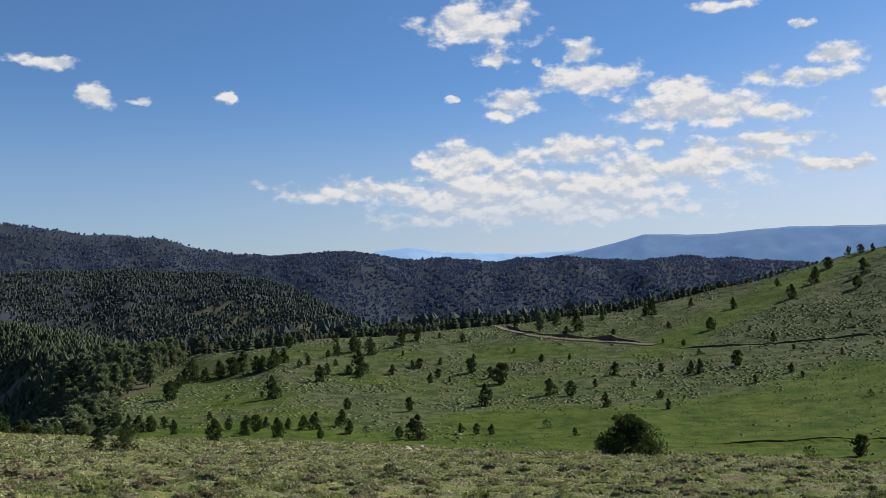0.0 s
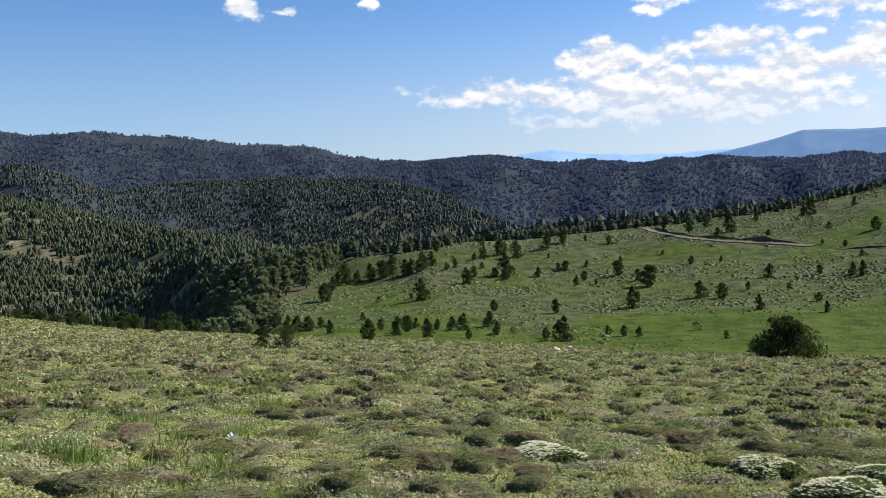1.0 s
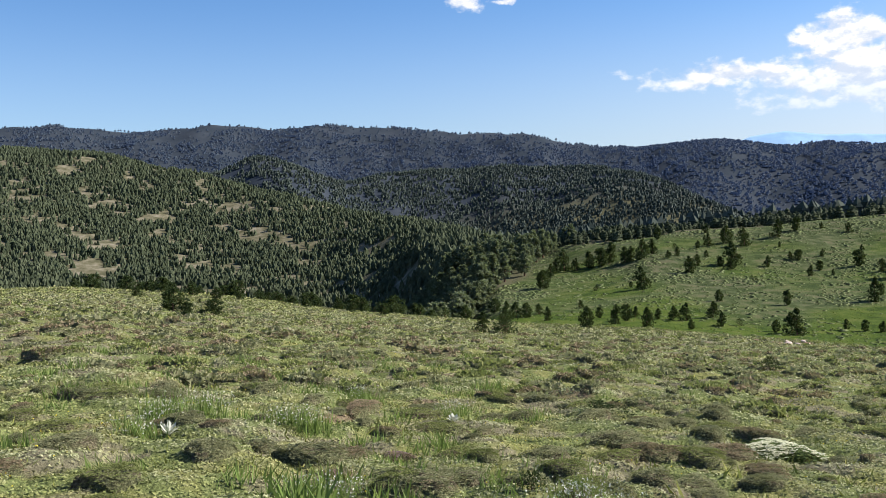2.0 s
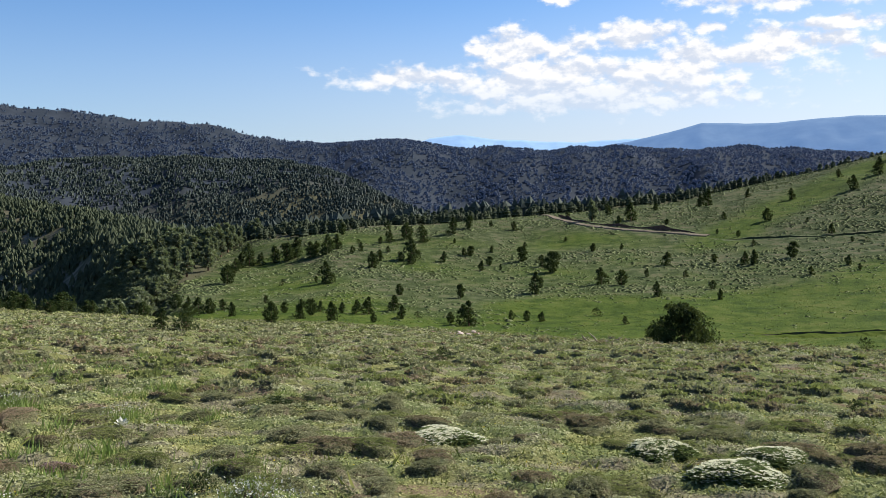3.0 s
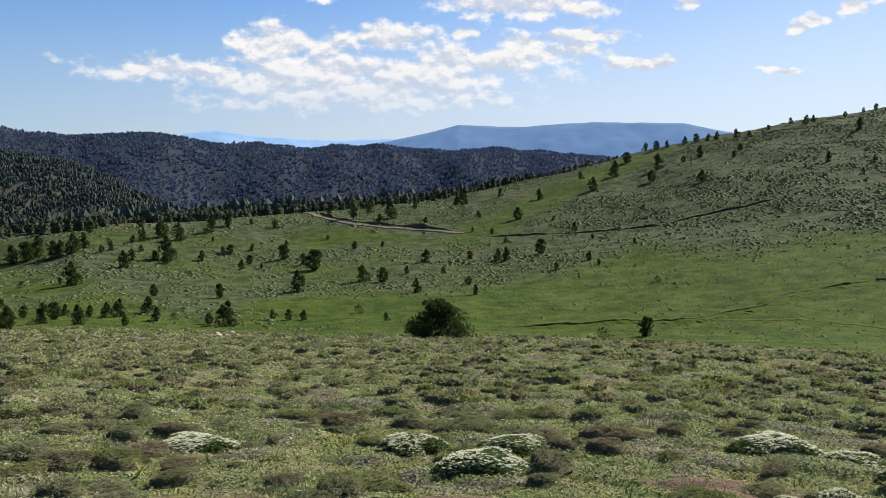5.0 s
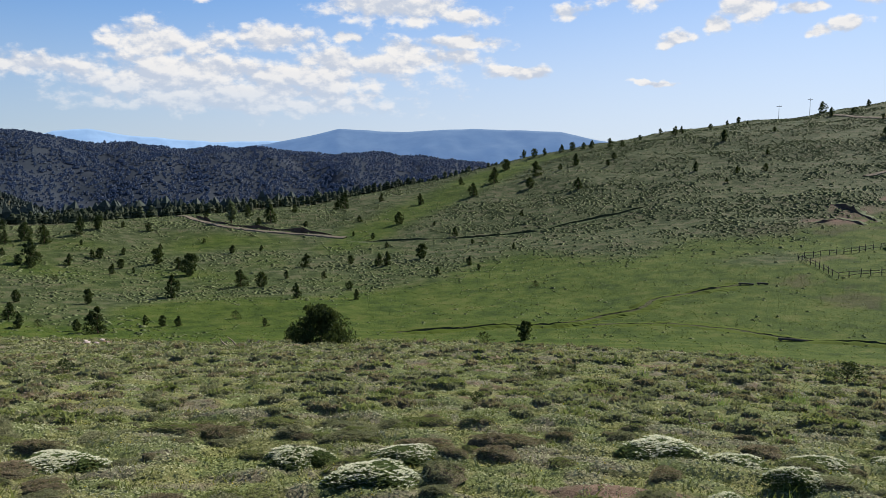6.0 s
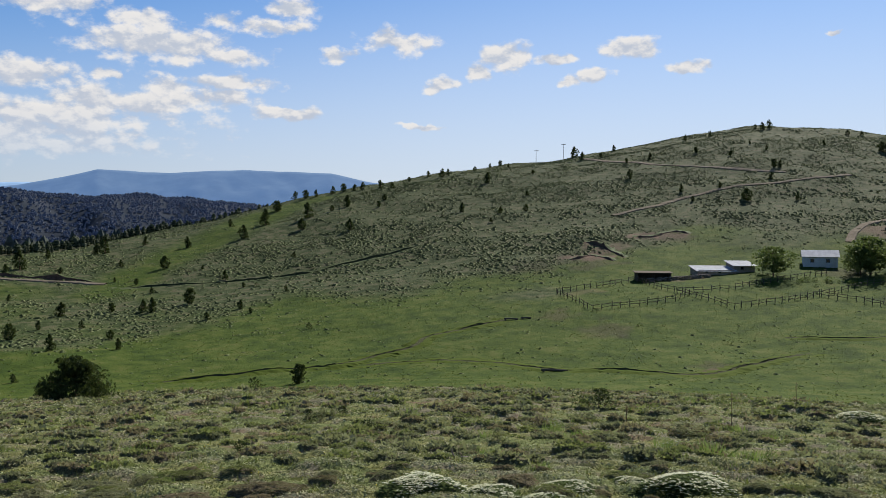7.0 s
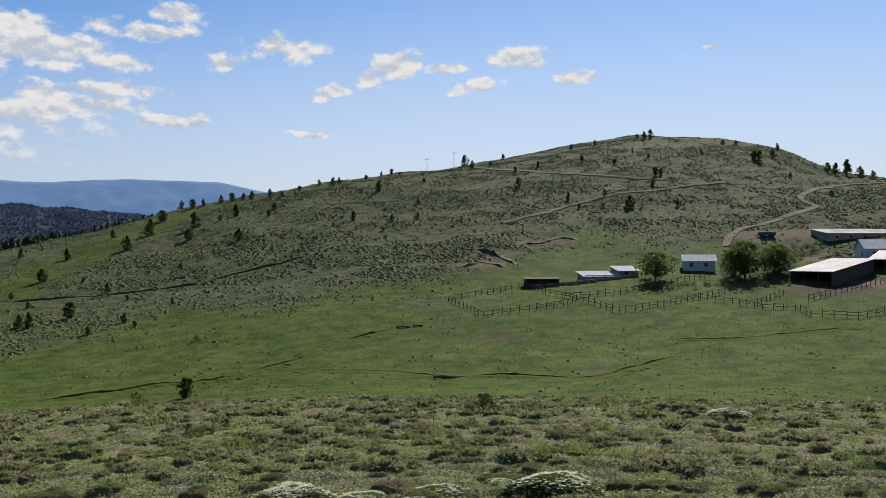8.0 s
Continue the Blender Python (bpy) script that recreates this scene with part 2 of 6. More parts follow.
def ground_z(x, y):
    """Height of the land at plan points x, y."""
    x, y = np.asarray(x, float), np.asarray(y, float)
    r, az = np.hypot(x, y), np.degrees(np.arctan2(x, y))
    rb, zb, _ = line_at(BROW, az)
    knots = [(np.zeros_like(r), np.zeros_like(r)), (rb * 0.12, zb * 0.105), (rb * 0.5, zb * 0.5), (rb, zb)]
    for line in (DIP, FLOOR, SLOPE, CREST):
        knots.append(line_at(line, az)[:2])
    rc, zc, ec = line_at(CREST, az)
    rm, zm, em = line_at(MID, az)
    rf, zf, ef = line_at(FAR, az)
    lo = np.minimum(np.minimum(ec, em) - 2.0, -2.0)
    r1 = rc + (rm - rc) * 0.42
    knots.append((r1, EYE + r1 * np.tan(np.radians(lo))))
    knots.append((rm, zm))
    r2 = rm + (rf - rm) * 0.3
    knots.append((r2, EYE + r2 * np.tan(np.radians(np.minimum(em, 1.5) - 2.2))))
    knots.append((rf, zf))
    knots.append((rf * 1.35, zf * 0.25))
    knots.append((np.full_like(r, 4950.0), np.full_like(r, 60.0)))
    R = np.stack([k[0] for k in knots], -1)
    Z = np.stack([k[1] for k in knots], -1)
    h = np.diff(R, axis=-1)
    d = np.diff(Z, axis=-1) / h
    m = np.zeros_like(R)
    w1, w2 = 2 * h[..., 1:] + h[..., :-1], h[..., 1:] + 2 * h[..., :-1]
    same = d[..., :-1] * d[..., 1:] > 0
    with np.errstate(divide="ignore", invalid="ignore"):
        m[..., 1:-1] = np.where(same, (w1 + w2) / (w1 / d[..., :-1] + w2 / d[..., 1:]), 0.0)
    m[..., 0], m[..., -1] = d[..., 0], d[..., -1]
    i = np.clip((R <= r[..., None]).sum(-1) - 1, 0, R.shape[-1] - 2)
    pick = lambda A, j: np.take_along_axis(A, j[..., None], -1)[..., 0]
    hh = pick(h, i)
    t = np.clip((r - pick(R, i)) / hh, 0, 1)
    z = ((1 + 2 * t) * (1 - t) ** 2 * pick(Z, i) + t * (1 - t) ** 2 * hh * pick(m, i)
         + t * t * (3 - 2 * t) * pick(Z, i + 1) + t * t * (t - 1) * hh * pick(m, i + 1))
    z = z + np.clip(r / 60.0, 0, 1) * 0.05 * ripple(x, y, 2.6, 3) + np.clip(r / 30.0, 0.2, 1) * 0.05 * ripple(x, y, 7.0, 4)
    near = r < 85
    hum = np.zeros_like(r)
    hum[near] = hummocks(x[near], y[near])
    z = z + 0.6 * hum * soft(r, 1.5, 4.0) * (1 - soft(r, 55, 85))
    z = z + np.clip((r - 60) / 200.0, 0, 1) * 0.55 * ripple(x, y, 45.0, 5)
    ridge = np.clip((r - 560) / 400.0, 0, 1)
    z = z + ridge * 3.0 * ripple(x, y, 130.0, 6)
    slack = np.clip((r - rc) / 160.0, 0, 1) * (0.12 + 0.88 * np.clip(np.abs(r - rm) / 220.0, 0, 1)) * (0.12 + 0.88 * np.clip(np.abs(r - rf) / 330.0, 0, 1))
    spurs = ripple(az * 30.0 + 0.06 * r, r * 0.22, 210.0, 8) + 0.25 * ripple(az * 30.0 - 0.08 * r, r * 0.4, 90.0, 10)
    z = z + slack * np.clip((r - 850) / 900.0, 0, 1) * 13.0 * spurs
    return z


def ground_at(x, y):
    return float(ground_z(np.array([x]), np.array([y]))[0])


def wooded(x, y):
    """How far a plan point belongs to the pine woods, 0 to 1."""
    r, az = np.hypot(x, y), np.degrees(np.arctan2(x, y)) + 0.5 * ripple(x, y, 60.0, 11)
    rc = line_at(CREST, az)[0]
    left = soft(-az, 21.5, 23.0) * soft(r, 110, 135)
    edge = soft(np.interp(r, [140, 170, 200, 240, 300], [-22.0, -20.5, -18.3, -16.8, -15.5]) - az, -0.4, 0.8) * soft(r, 150, 175)
    behind = soft(r, rc - 3 - 6 * soft(az, 4, 10) + 20 * soft(az, 19, 24), rc + 6 - 5 * soft(az, 4, 10) + 75 * soft(az, 19, 25))
    return np.clip(np.maximum(np.maximum(left, edge), behind), 0, 1)


def lush(x, y):
    """Moist green pasture on the valley floor, 0 to 1."""
    r, az = np.hypot(x, y), np.degrees(np.arctan2(x, y))
    wob = 18 * ripple(x, y, 55.0, 12)
    top = np.interp(az, [-22, -14, -6, 4, 12, 20, 30, 40, 48, 58, 70], [165, 158, 160, 158, 168, 182, 195, 205, 250, 262, 215])
    a = soft(r, 62, 84) * (1 - soft(r + wob, top - 34, top + 34))
    swale = np.exp(-((az - 14 - (r - 240) * 0.09) / 3.2) ** 2) * soft(r, 190, 240) * (1 - soft(r, 350, 400))
    side = 0.42 * (1 - soft(az, 6, 24)) * (1 - soft(r, 230, 300)) * soft(r, 62, 84) + 0.2 * ripple(x, y, 40.0, 13) * soft(r, 120, 180)
    return np.clip(np.maximum(np.maximum(a, side), 0.75 * swale), 0, 1)
# ---------------------------------------------------------------- materials
def material(name):
    m = bpy.data.materials.new(name)
    m.use_nodes = True
    N = Nodes(m.node_tree)
    b = N.n("ShaderNodeBsdfPrincipled")
    b.inputs["Specular IOR Level"].default_value = 0.02
    N.n("ShaderNodeOutputMaterial", Surface=b.outputs[0])
    return m, N, b


def bumped(N, b, height, strength=0.5, distance=0.05):
    N.put(b.inputs["Normal"], N.n("ShaderNodeBump", Height=height, Strength=strength, Distance=distance).outputs[0])


def leafy(name, dark, light, tip=None, rough=0.6, thin=0.25, haze=None, turf=False, through=(0.12, 0.16, 0.03)):
    """Foliage: varies from tree to tree and from clump to clump; lets some light through."""
    m, N, b = material(name)
    isl = N.n("ShaderNodeNewGeometry").outputs["Random Per Island"]
    rnd = N.n("ShaderNodeObjectInfo").outputs["Random"]
    pos = N.n("ShaderNodeNewGeometry").outputs["Position"]
    v = N.math("ADD", N.math("MULTIPLY", isl, 0.6), N.math("MULTIPLY", N.noise(pos, 1.7, 3.0), 0.45))
    c = N.ramp(v, (0.1, dark), (0.6, light), (0.95, tip or light))
    c = N.mix(N.math("MULTIPLY", rnd, 0.35), c, tuple(0.8 * a for a in dark))
    if turf:
        c = N.mix(N.math("ADD", 0.2, N.math("MULTIPLY", isl, 0.45)), turf_colour(N, pos), c)
        grey = N.ramp(isl, (0.1, (0.13, 0.14, 0.08)), (0.6, (0.27, 0.28, 0.17)), (0.95, (0.44, 0.44, 0.30)))
        c = N.mix(N.span(N.n("ShaderNodeAttribute", attribute_name="dome").outputs["Fac"], 0.03, 0.12, 0.0, 0.5), c, grey)
    N.put(b.inputs["Base Color"], c)
    b.inputs["Roughness"].default_value = rough
    # distance haze is put in as a faint emission
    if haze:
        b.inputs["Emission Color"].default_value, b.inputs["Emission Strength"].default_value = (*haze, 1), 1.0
    tr = N.n("ShaderNodeBsdfTranslucent", Color=N.mix(0.5, c, through))
    mx = N.n("ShaderNodeMixShader", Fac=thin)
    N.t.links.new(b.outputs[0], mx.inputs[1])
    N.t.links.new(tr.outputs[0], mx.inputs[2])
    out = [n for n in N.t.nodes if n.bl_idname == "ShaderNodeOutputMaterial"][0]
    N.t.links.new(mx.outputs[0], out.inputs[0])
    return m


def turf_colour(N, pos):
    """The patchwork of the brow: yellow-green turf, grey-green and brownish mats."""
    a, b, f = N.noise(pos, 0.9, 4.0, 0.6), N.noise(pos, 1.3, 3.0, 0.55, dist=0.4), N.noise(pos, 16.0, 3.0, 0.7)
    grass = N.ramp(f, (0.3, (0.140, 0.153, 0.053)), (0.5, (0.232, 0.240, 0.086)), (0.72, (0.338, 0.318, 0.140)))
    grey = N.ramp(f, (0.3, (0.138, 0.129, 0.082)), (0.55, (0.240, 0.215, 0.142)), (0.75, (0.340, 0.310, 0.215)))
    green = N.ramp(f, (0.3, (0.108, 0.138, 0.048)), (0.55, (0.180, 0.215, 0.076)), (0.75, (0.272, 0.296, 0.122)))
    brown = N.ramp(f, (0.3, (0.13, 0.085, 0.06)), (0.7, (0.30, 0.20, 0.145)))
    c = N.mix(N.span(a, 0.46, 0.56), grass, grey)
    c = N.mix(N.span(b, 0.46, 0.55), c, green)
    return N.mix(N.span(N.noise(pos, 0.75, 4.0, 0.6, dist=0.3), 0.61, 0.665, 0.0, 0.75), c, brown)


def ground_material():
    m, N, b = material("land")
    pos = N.n("ShaderNodeNewGeometry").outputs["Position"]
    at = lambda k: N.n("ShaderNodeAttribute", attribute_name=k).outputs["Fac"]
    big, mid_, fine = N.noise(pos, 0.035, 4.0), N.noise(pos, 0.35, 5.0), N.noise(pos, 4.0, 6.0, 0.65)
    grit = N.noise(pos, 38.0, 4.0, 0.7)
    dry = N.ramp(N.span(N.math("ADD", N.math("MULTIPLY", mid_, 0.6), N.math("MULTIPLY", fine, 0.4)), 0.38, 0.62, 0.22, 0.82), (0.3, (0.030, 0.042, 0.017)), (0.5, (0.050, 0.064, 0.027)), (0.62, (0.066, 0.076, 0.036)), (0.75, (0.090, 0.086, 0.050)))
    green = N.ramp(N.span(N.math("ADD", N.math("MULTIPLY", N.noise(pos, 0.16, 5.0, 0.6), 0.25), N.math("ADD", N.math("MULTIPLY", mid_, 0.3), N.math("MULTIPLY", fine, 0.45))), 0.37, 0.63, 0.22, 0.82), (0.3, (0.024, 0.042, 0.009)), (0.5, (0.044, 0.070, 0.012)), (0.63, (0.060, 0.084, 0.015)), (0.76, (0.084, 0.094, 0.027)))
    c = N.mix(N.span(N.math("ADD", at("lush"), N.math("MULTIPLY", N.math("SUBTRACT", big, 0.5), 0.7)), 0.25, 0.75), dry, green)
    near = N.mix(0.42, turf_colour(N, pos), (0.03, 0.026, 0.015))
    soil = N.ramp(N.math("ADD", N.math("MULTIPLY", fine, 0.5), N.math("MULTIPLY", grit, 0.5)), (0.3, (0.085, 0.050, 0.038)), (0.7, (0.22, 0.145, 0.112)))
    near = N.mix(N.span(N.noise(pos, 0.55, 4.0, 0.6), 0.62, 0.72, 0.0, 0.6), near, soil)
    c = N.mix(at("near"), c, near)
    litter = N.ramp(fine, (0.3, (0.045, 0.046, 0.028)), (0.6, (0.09, 0.085, 0.05)), (0.8, (0.13, 0.115, 0.08)))
    hill = N.ramp(N.noise(pos, 0.12, 5.0, 0.65), (0.35, (0.06, 0.058, 0.034)), (0.5, (0.11, 0.10, 0.065)), (0.68, (0.20, 0.175, 0.135)))
    # dark blue tint puts distance haze and cloud shade into the far ground
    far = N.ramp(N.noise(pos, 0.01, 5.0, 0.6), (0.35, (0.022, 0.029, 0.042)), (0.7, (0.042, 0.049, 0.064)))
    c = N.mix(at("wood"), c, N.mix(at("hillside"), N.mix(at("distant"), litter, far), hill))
    c = N.mix(at("bare"), c, soil)
    c = N.mix(at("mud"), c, N.ramp(fine, (0.3, (0.028, 0.022, 0.014)), (0.7, (0.085, 0.066, 0.046))))
    c = N.mix(N.span(grit, 0.3, 0.8, 0.0, 0.35), c, N.mix(0.6, c, (0.03, 0.035, 0.012)))
    N.put(b.inputs["Base Color"], c)
    b.inputs["Roughness"].default_value = 0.9
    bumped(N, b, N.math("ADD", N.math("MULTIPLY", fine, 0.7), N.math("MULTIPLY", grit, 0.3)), 0.7, 0.12)
    return m


def plain(name, lo, hi, scale=6.0, rough=0.8, metal=0.0, bump=0.3, stretch=(1, 1, 1)):
    """A solid surface with grain and stains at two scales."""
    m, N, b = material(name)
    at = N.vec("MULTIPLY", N.n("ShaderNodeTexCoord").outputs["Object"], stretch)
    a, g = N.noise(at, scale, 5.0, 0.6), N.noise(at, scale * 9, 4.0, 0.65)
    v = N.math("ADD", N.math("MULTIPLY", a, 0.6), N.math("MULTIPLY", g, 0.4))
    rnd = N.n("ShaderNodeObjectInfo").outputs["Random"]
    v = N.math("ADD", v, N.math("MULTIPLY", N.math("SUBTRACT", rnd, 0.5), 0.12))
    N.put(b.inputs["Base Color"], N.ramp(v, (0.3, lo), (0.68, hi)))
    b.inputs["Roughness"].default_value, b.inputs["Metallic"].default_value = rough, metal
    bumped(N, b, v, bump, 0.02)
    return m


def core_material():
    """Dense short twigs and leaves, seen between the tufts of a cushion."""
    m, N, b = material("cushion_core")
    pos = N.n("ShaderNodeNewGeometry").outputs["Position"]
    f, g = N.noise(pos, 55.0, 4.0, 0.75), N.noise(pos, 3.0, 3.0)
    c = N.ramp(f, (0.32, (0.045, 0.044, 0.024)), (0.5, (0.12, 0.122, 0.062)), (0.68, (0.25, 0.25, 0.14)))
    c = N.mix(N.span(g, 0.5, 0.62, 0.0, 0.6), c, N.ramp(f, (0.3, (0.07, 0.05, 0.036)), (0.7, (0.24, 0.19, 0.14))))
    N.put(b.inputs["Base Color"], c)
    b.inputs["Roughness"].default_value = 0.95
    bumped(N, b, f, 1.0, 0.04)
    return m


LAND = ground_material()
CUSHION_CORE = core_material()
PINE = leafy("pine_needles", (0.085, 0.104, 0.068), (0.165, 0.190, 0.115), (0.26, 0.28, 0.18), thin=0.45)
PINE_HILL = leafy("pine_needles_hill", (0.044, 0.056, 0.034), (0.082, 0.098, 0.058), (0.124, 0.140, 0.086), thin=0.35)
# bluer green stands in for the haze over the middle ridge
PINE_MID_HAZED = leafy("pine_needles_mid_hazed", (0.046, 0.060, 0.052), (0.084, 0.104, 0.086), (0.126, 0.144, 0.118), thin=0.3, through=(0.05, 0.06, 0.04))
# haze and cloud shade of the far ridge painted in: dark blue base, faint glow
PINE_FAR_HAZED = leafy("pine_needles_far_hazed", (0.024, 0.031, 0.036), (0.043, 0.052, 0.054), (0.070, 0.078, 0.074), thin=0.1, haze=(0.007, 0.012, 0.030))
JUNIPER = leafy("juniper", (0.018, 0.030, 0.013), (0.040, 0.058, 0.024), (0.075, 0.094, 0.040), thin=0.25)
BARK = plain("bark", (0.05, 0.032, 0.022), (0.16, 0.10, 0.07), 8.0, 0.95, stretch=(3, 3, 0.6), bump=0.8)
SAGE = leafy("sage", (0.062, 0.080, 0.034), (0.093, 0.112, 0.050), (0.134, 0.148, 0.076), 0.8, 0.05)
MAT_GREEN = leafy("mat_green", (0.135, 0.155, 0.055), (0.230, 0.250, 0.095), (0.340, 0.345, 0.155), 0.8, 0.4)
MAT_GREY = leafy("mat_grey", (0.165, 0.165, 0.092), (0.275, 0.272, 0.155), (0.400, 0.390, 0.245), 0.8, 0.4)
MAT_PURPLE = leafy("mat_purple", (0.15, 0.115, 0.075), (0.27, 0.205, 0.14), (0.38, 0.295, 0.215), 0.85, 0.4)
CUSHION_LEAF = leafy("cushion_leaf", (0.05, 0.075, 0.025), (0.10, 0.135, 0.045), (0.17, 0.20, 0.08), 0.7, 0.3)
YELLOW = leafy("yellow_petal", (0.55, 0.42, 0.04), (0.70, 0.56, 0.06), (0.80, 0.68, 0.14), 0.6, 0.3)
GRASS = leafy("grass", (0.12, 0.14, 0.035), (0.22, 0.23, 0.065), (0.34, 0.31, 0.12), 0.7, 0.25)
TURF_LEAF = leafy("turf_leaf", (0.163, 0.163, 0.067), (0.267, 0.267, 0.112), (0.387, 0.370, 0.198), 0.75, 0.15, turf=True)
HERB = leafy("herb", (0.10, 0.15, 0.04), (0.20, 0.28, 0.08), (0.34, 0.40, 0.17), 0.6, 0.45)
BLOSSOM = leafy("blossom", (0.70, 0.69, 0.44), (0.82, 0.81, 0.62), (0.88, 0.87, 0.76), 0.7, 0.35)
PINK = leafy("pink_blossom", (0.15, 0.10, 0.11), (0.25, 0.16, 0.19), (0.36, 0.26, 0.29), 0.7, 0.3)
LEAF = leafy("broad_leaf", (0.05, 0.075, 0.026), (0.10, 0.14, 0.048), (0.17, 0.21, 0.085), 0.5, 0.45)
TURF = leafy("turf", (0.055, 0.082, 0.013), (0.09, 0.12, 0.02), (0.13, 0.15, 0.036), 0.9, 0.3)
TRACK = plain("track_dirt", (0.10, 0.082, 0.058), (0.21, 0.172, 0.128), 0.5, 0.95, bump=0.6)


# ---------------------------------------------------------------- mesh helpers
def mesh_np(name, V, F, mats, floats=None, smooth=False, slots=None):
    """A mesh from arrays of vertices and equal-sided faces."""
    V, F = np.asarray(V, np.float32), np.asarray(F, np.int32)
    me = bpy.data.meshes.new(name)
    k = F.shape[1]
    me.vertices.add(len(V))
    me.vertices.foreach_set("co", V.ravel())
    me.loops.add(F.size)
    me.loops.foreach_set("vertex_index", F.ravel())
    me.polygons.add(len(F))
    me.polygons.foreach_set("loop_start", np.arange(0, F.size, k, dtype=np.int32))
    me.polygons.foreach_set("use_smooth", np.full(len(F), smooth, bool))
    if slots is not None:
        me.polygons.foreach_set("material_index", np.asarray(slots, np.int32))
    for m in mats:
        me.materials.append(m)
    for key, v in (floats or {}).items():
        me.attributes.new(key, "FLOAT", "POINT").data.foreach_set("value", np.asarray(v, np.float32))
    me.update(calc_edges=True)
    return me


def part(name, bm, mat, parent=None, label=""):
    me = bpy.data.meshes.new(name)
    if isinstance(bm, bpy.types.Mesh):
        me = bm
    else:
        bm.to_mesh(me)
        bm.free()
        me.materials.append(mat)
    ob = new(name, me)
    ob.parent = parent
    if label:
        ob["label"] = label
    return ob


def scatter(template_V, template_F, P, S, A, tilt=None):
    """Joined copies of one small form at places P, scales S (n,3) and turns A."""
    tv, tf = np.asarray(template_V, float), np.asarray(template_F, int)
    v = tv[None] * S[:, None, :]
    c, s = np.cos(A)[:, None], np.sin(A)[:, None]
    x, y = v[..., 0] * c - v[..., 1] * s, v[..., 0] * s + v[..., 1] * c
    z = v[..., 2]
    if tilt is not None:
        x, y = x + tilt[:, 0:1] * z, y + tilt[:, 1:2] * z
    out = np.stack([x + P[:, 0:1], y + P[:, 1:2], z + P[:, 2:3]], -1)
    F = tf[None] + (np.arange(len(P)) * len(tv))[:, None, None]
    return out.reshape(-1, 3), F.reshape(-1, tf.shape[1])


def join_np(pieces):
    V, F, o = [], [], 0
    for v, f in pieces:
        V.append(v)
        F.append(f + o)
        o += len(v)
    return np.concatenate(V), np.concatenate(F)


def plan_points(rng, n, az0, az1, r0, r1):
    """Even plan points in a sector."""
    az = np.radians(rng.uniform(az0, az1, n))
    r = np.sqrt(rng.uniform(r0 * r0, r1 * r1, n))
    return r * np.sin(az), r * np.cos(az)


# ---------------------------------------------------------------- ground
def build_ground():
    az = np.concatenate([np.arange(-180, -56, 4.0), np.arange(-56, 72, 0.26), np.arange(72, 180, 4.0)])
    r = np.concatenate([[0.0, 0.4], np.geomspace(1.2, 4.4, 10), np.geomspace(4.5, 26, 215), np.geomspace(26.2, 70, 120), np.geomspace(71, 620, 185), np.geomspace(628, 2900, 90), np.geomspace(3000, 4950, 12)])
    A, R = np.meshgrid(np.radians(az), r)
    X, Y = R * np.sin(A), R * np.cos(A)
    Z = ground_z(X, Y)
    n, k = len(az), len(r)
    V = np.stack([X, Y, Z], -1).reshape(-1, 3)
    i, j = np.meshgrid(np.arange(k - 1), np.arange(n), indexing="ij")
    j2 = (j + 1) % n
    F = np.stack([i * n + j, i * n + j2, (i + 1) * n + j2, (i + 1) * n + j], -1).reshape(-1, 4)
    x, y = V[:, 0], V[:, 1]
    rr = np.hypot(x, y)
    rb = line_at(BROW, np.degrees(np.arctan2(x, y)))[0]
    az_all = np.degrees(np.arctan2(x, y))
    near = 1 - soft(rr + 3 * ripple(x, y, 9.0, 21), rb * 1.05, rb * 1.35)
    bare = bare_ground(x, y)
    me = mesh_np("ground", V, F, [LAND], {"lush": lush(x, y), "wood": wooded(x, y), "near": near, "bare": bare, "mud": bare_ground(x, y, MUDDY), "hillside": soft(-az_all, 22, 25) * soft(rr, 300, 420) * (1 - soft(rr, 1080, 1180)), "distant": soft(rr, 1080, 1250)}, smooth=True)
    centre = new("ground", me)
    return tagged(centre, "rolling pasture of dry and green grass below pine woods", "ground", kind="structure")


def bare_ground(x, y, spots=None):
    """Bare reddish earth: cut banks on the hillside, the trodden farmyard, patches underfoot."""
    out = np.zeros_like(x)
    for cx, cy, w, d, turn, k in spots or BARE:
        c, s = math.cos(radians(turn)), math.sin(radians(turn))
        u, v = ((x - cx) * c + (y - cy) * s) / w, (-(x - cx) * s + (y - cy) * c) / d
        q = np.hypot(u, v) + 0.35 * ripple(x, y, w * 0.9, 31)
        out = np.maximum(out, k * (1 - soft(q, 0.75, 1.1)))
    return out


# cut banks and trodden soil: x, y, half width, half depth, turn, strength
BARE = [(151.0, 166.0, 7.0, 4.5, -30, 0.9), (161.0, 171.0, 6.0, 5.0, -60, 0.5), (181.0, 173.0, 8.0, 3.5, -25, 0.75), (122.0, 136.0, 5.0, 2.0, 0, 0.3), (183.5, 91.0, 12.0, 4.5, -52, 0.95), (205.0, 112.0, 14.0, 5.0, -32, 0.35), (226.0, 130.0, 12.0, 7.0, -20, 0.6), (148.0, 134.0, 9.0, 2.0, -30, 0.7), (-1.5, 55.0, 2.2, 3.6, 0, 0.95), (5.6, 52.0, 3.6, 1.6, 0, 0.6), (3.9, 6.7, 0.75, 0.42, -35, 0.9), (1.6, 6.6, 0.5, 0.22, 0, 0.75), (-0.5, 7.2, 0.6, 0.2, 0, 0.6), (-4.4, 13.5, 1.2, 0.35, 0, 0.5), (-0.9, 6.3, 0.5, 0.2, 0, 0.6), (90.0, 76.0, 5.0, 1.0, 40, 0.5)]
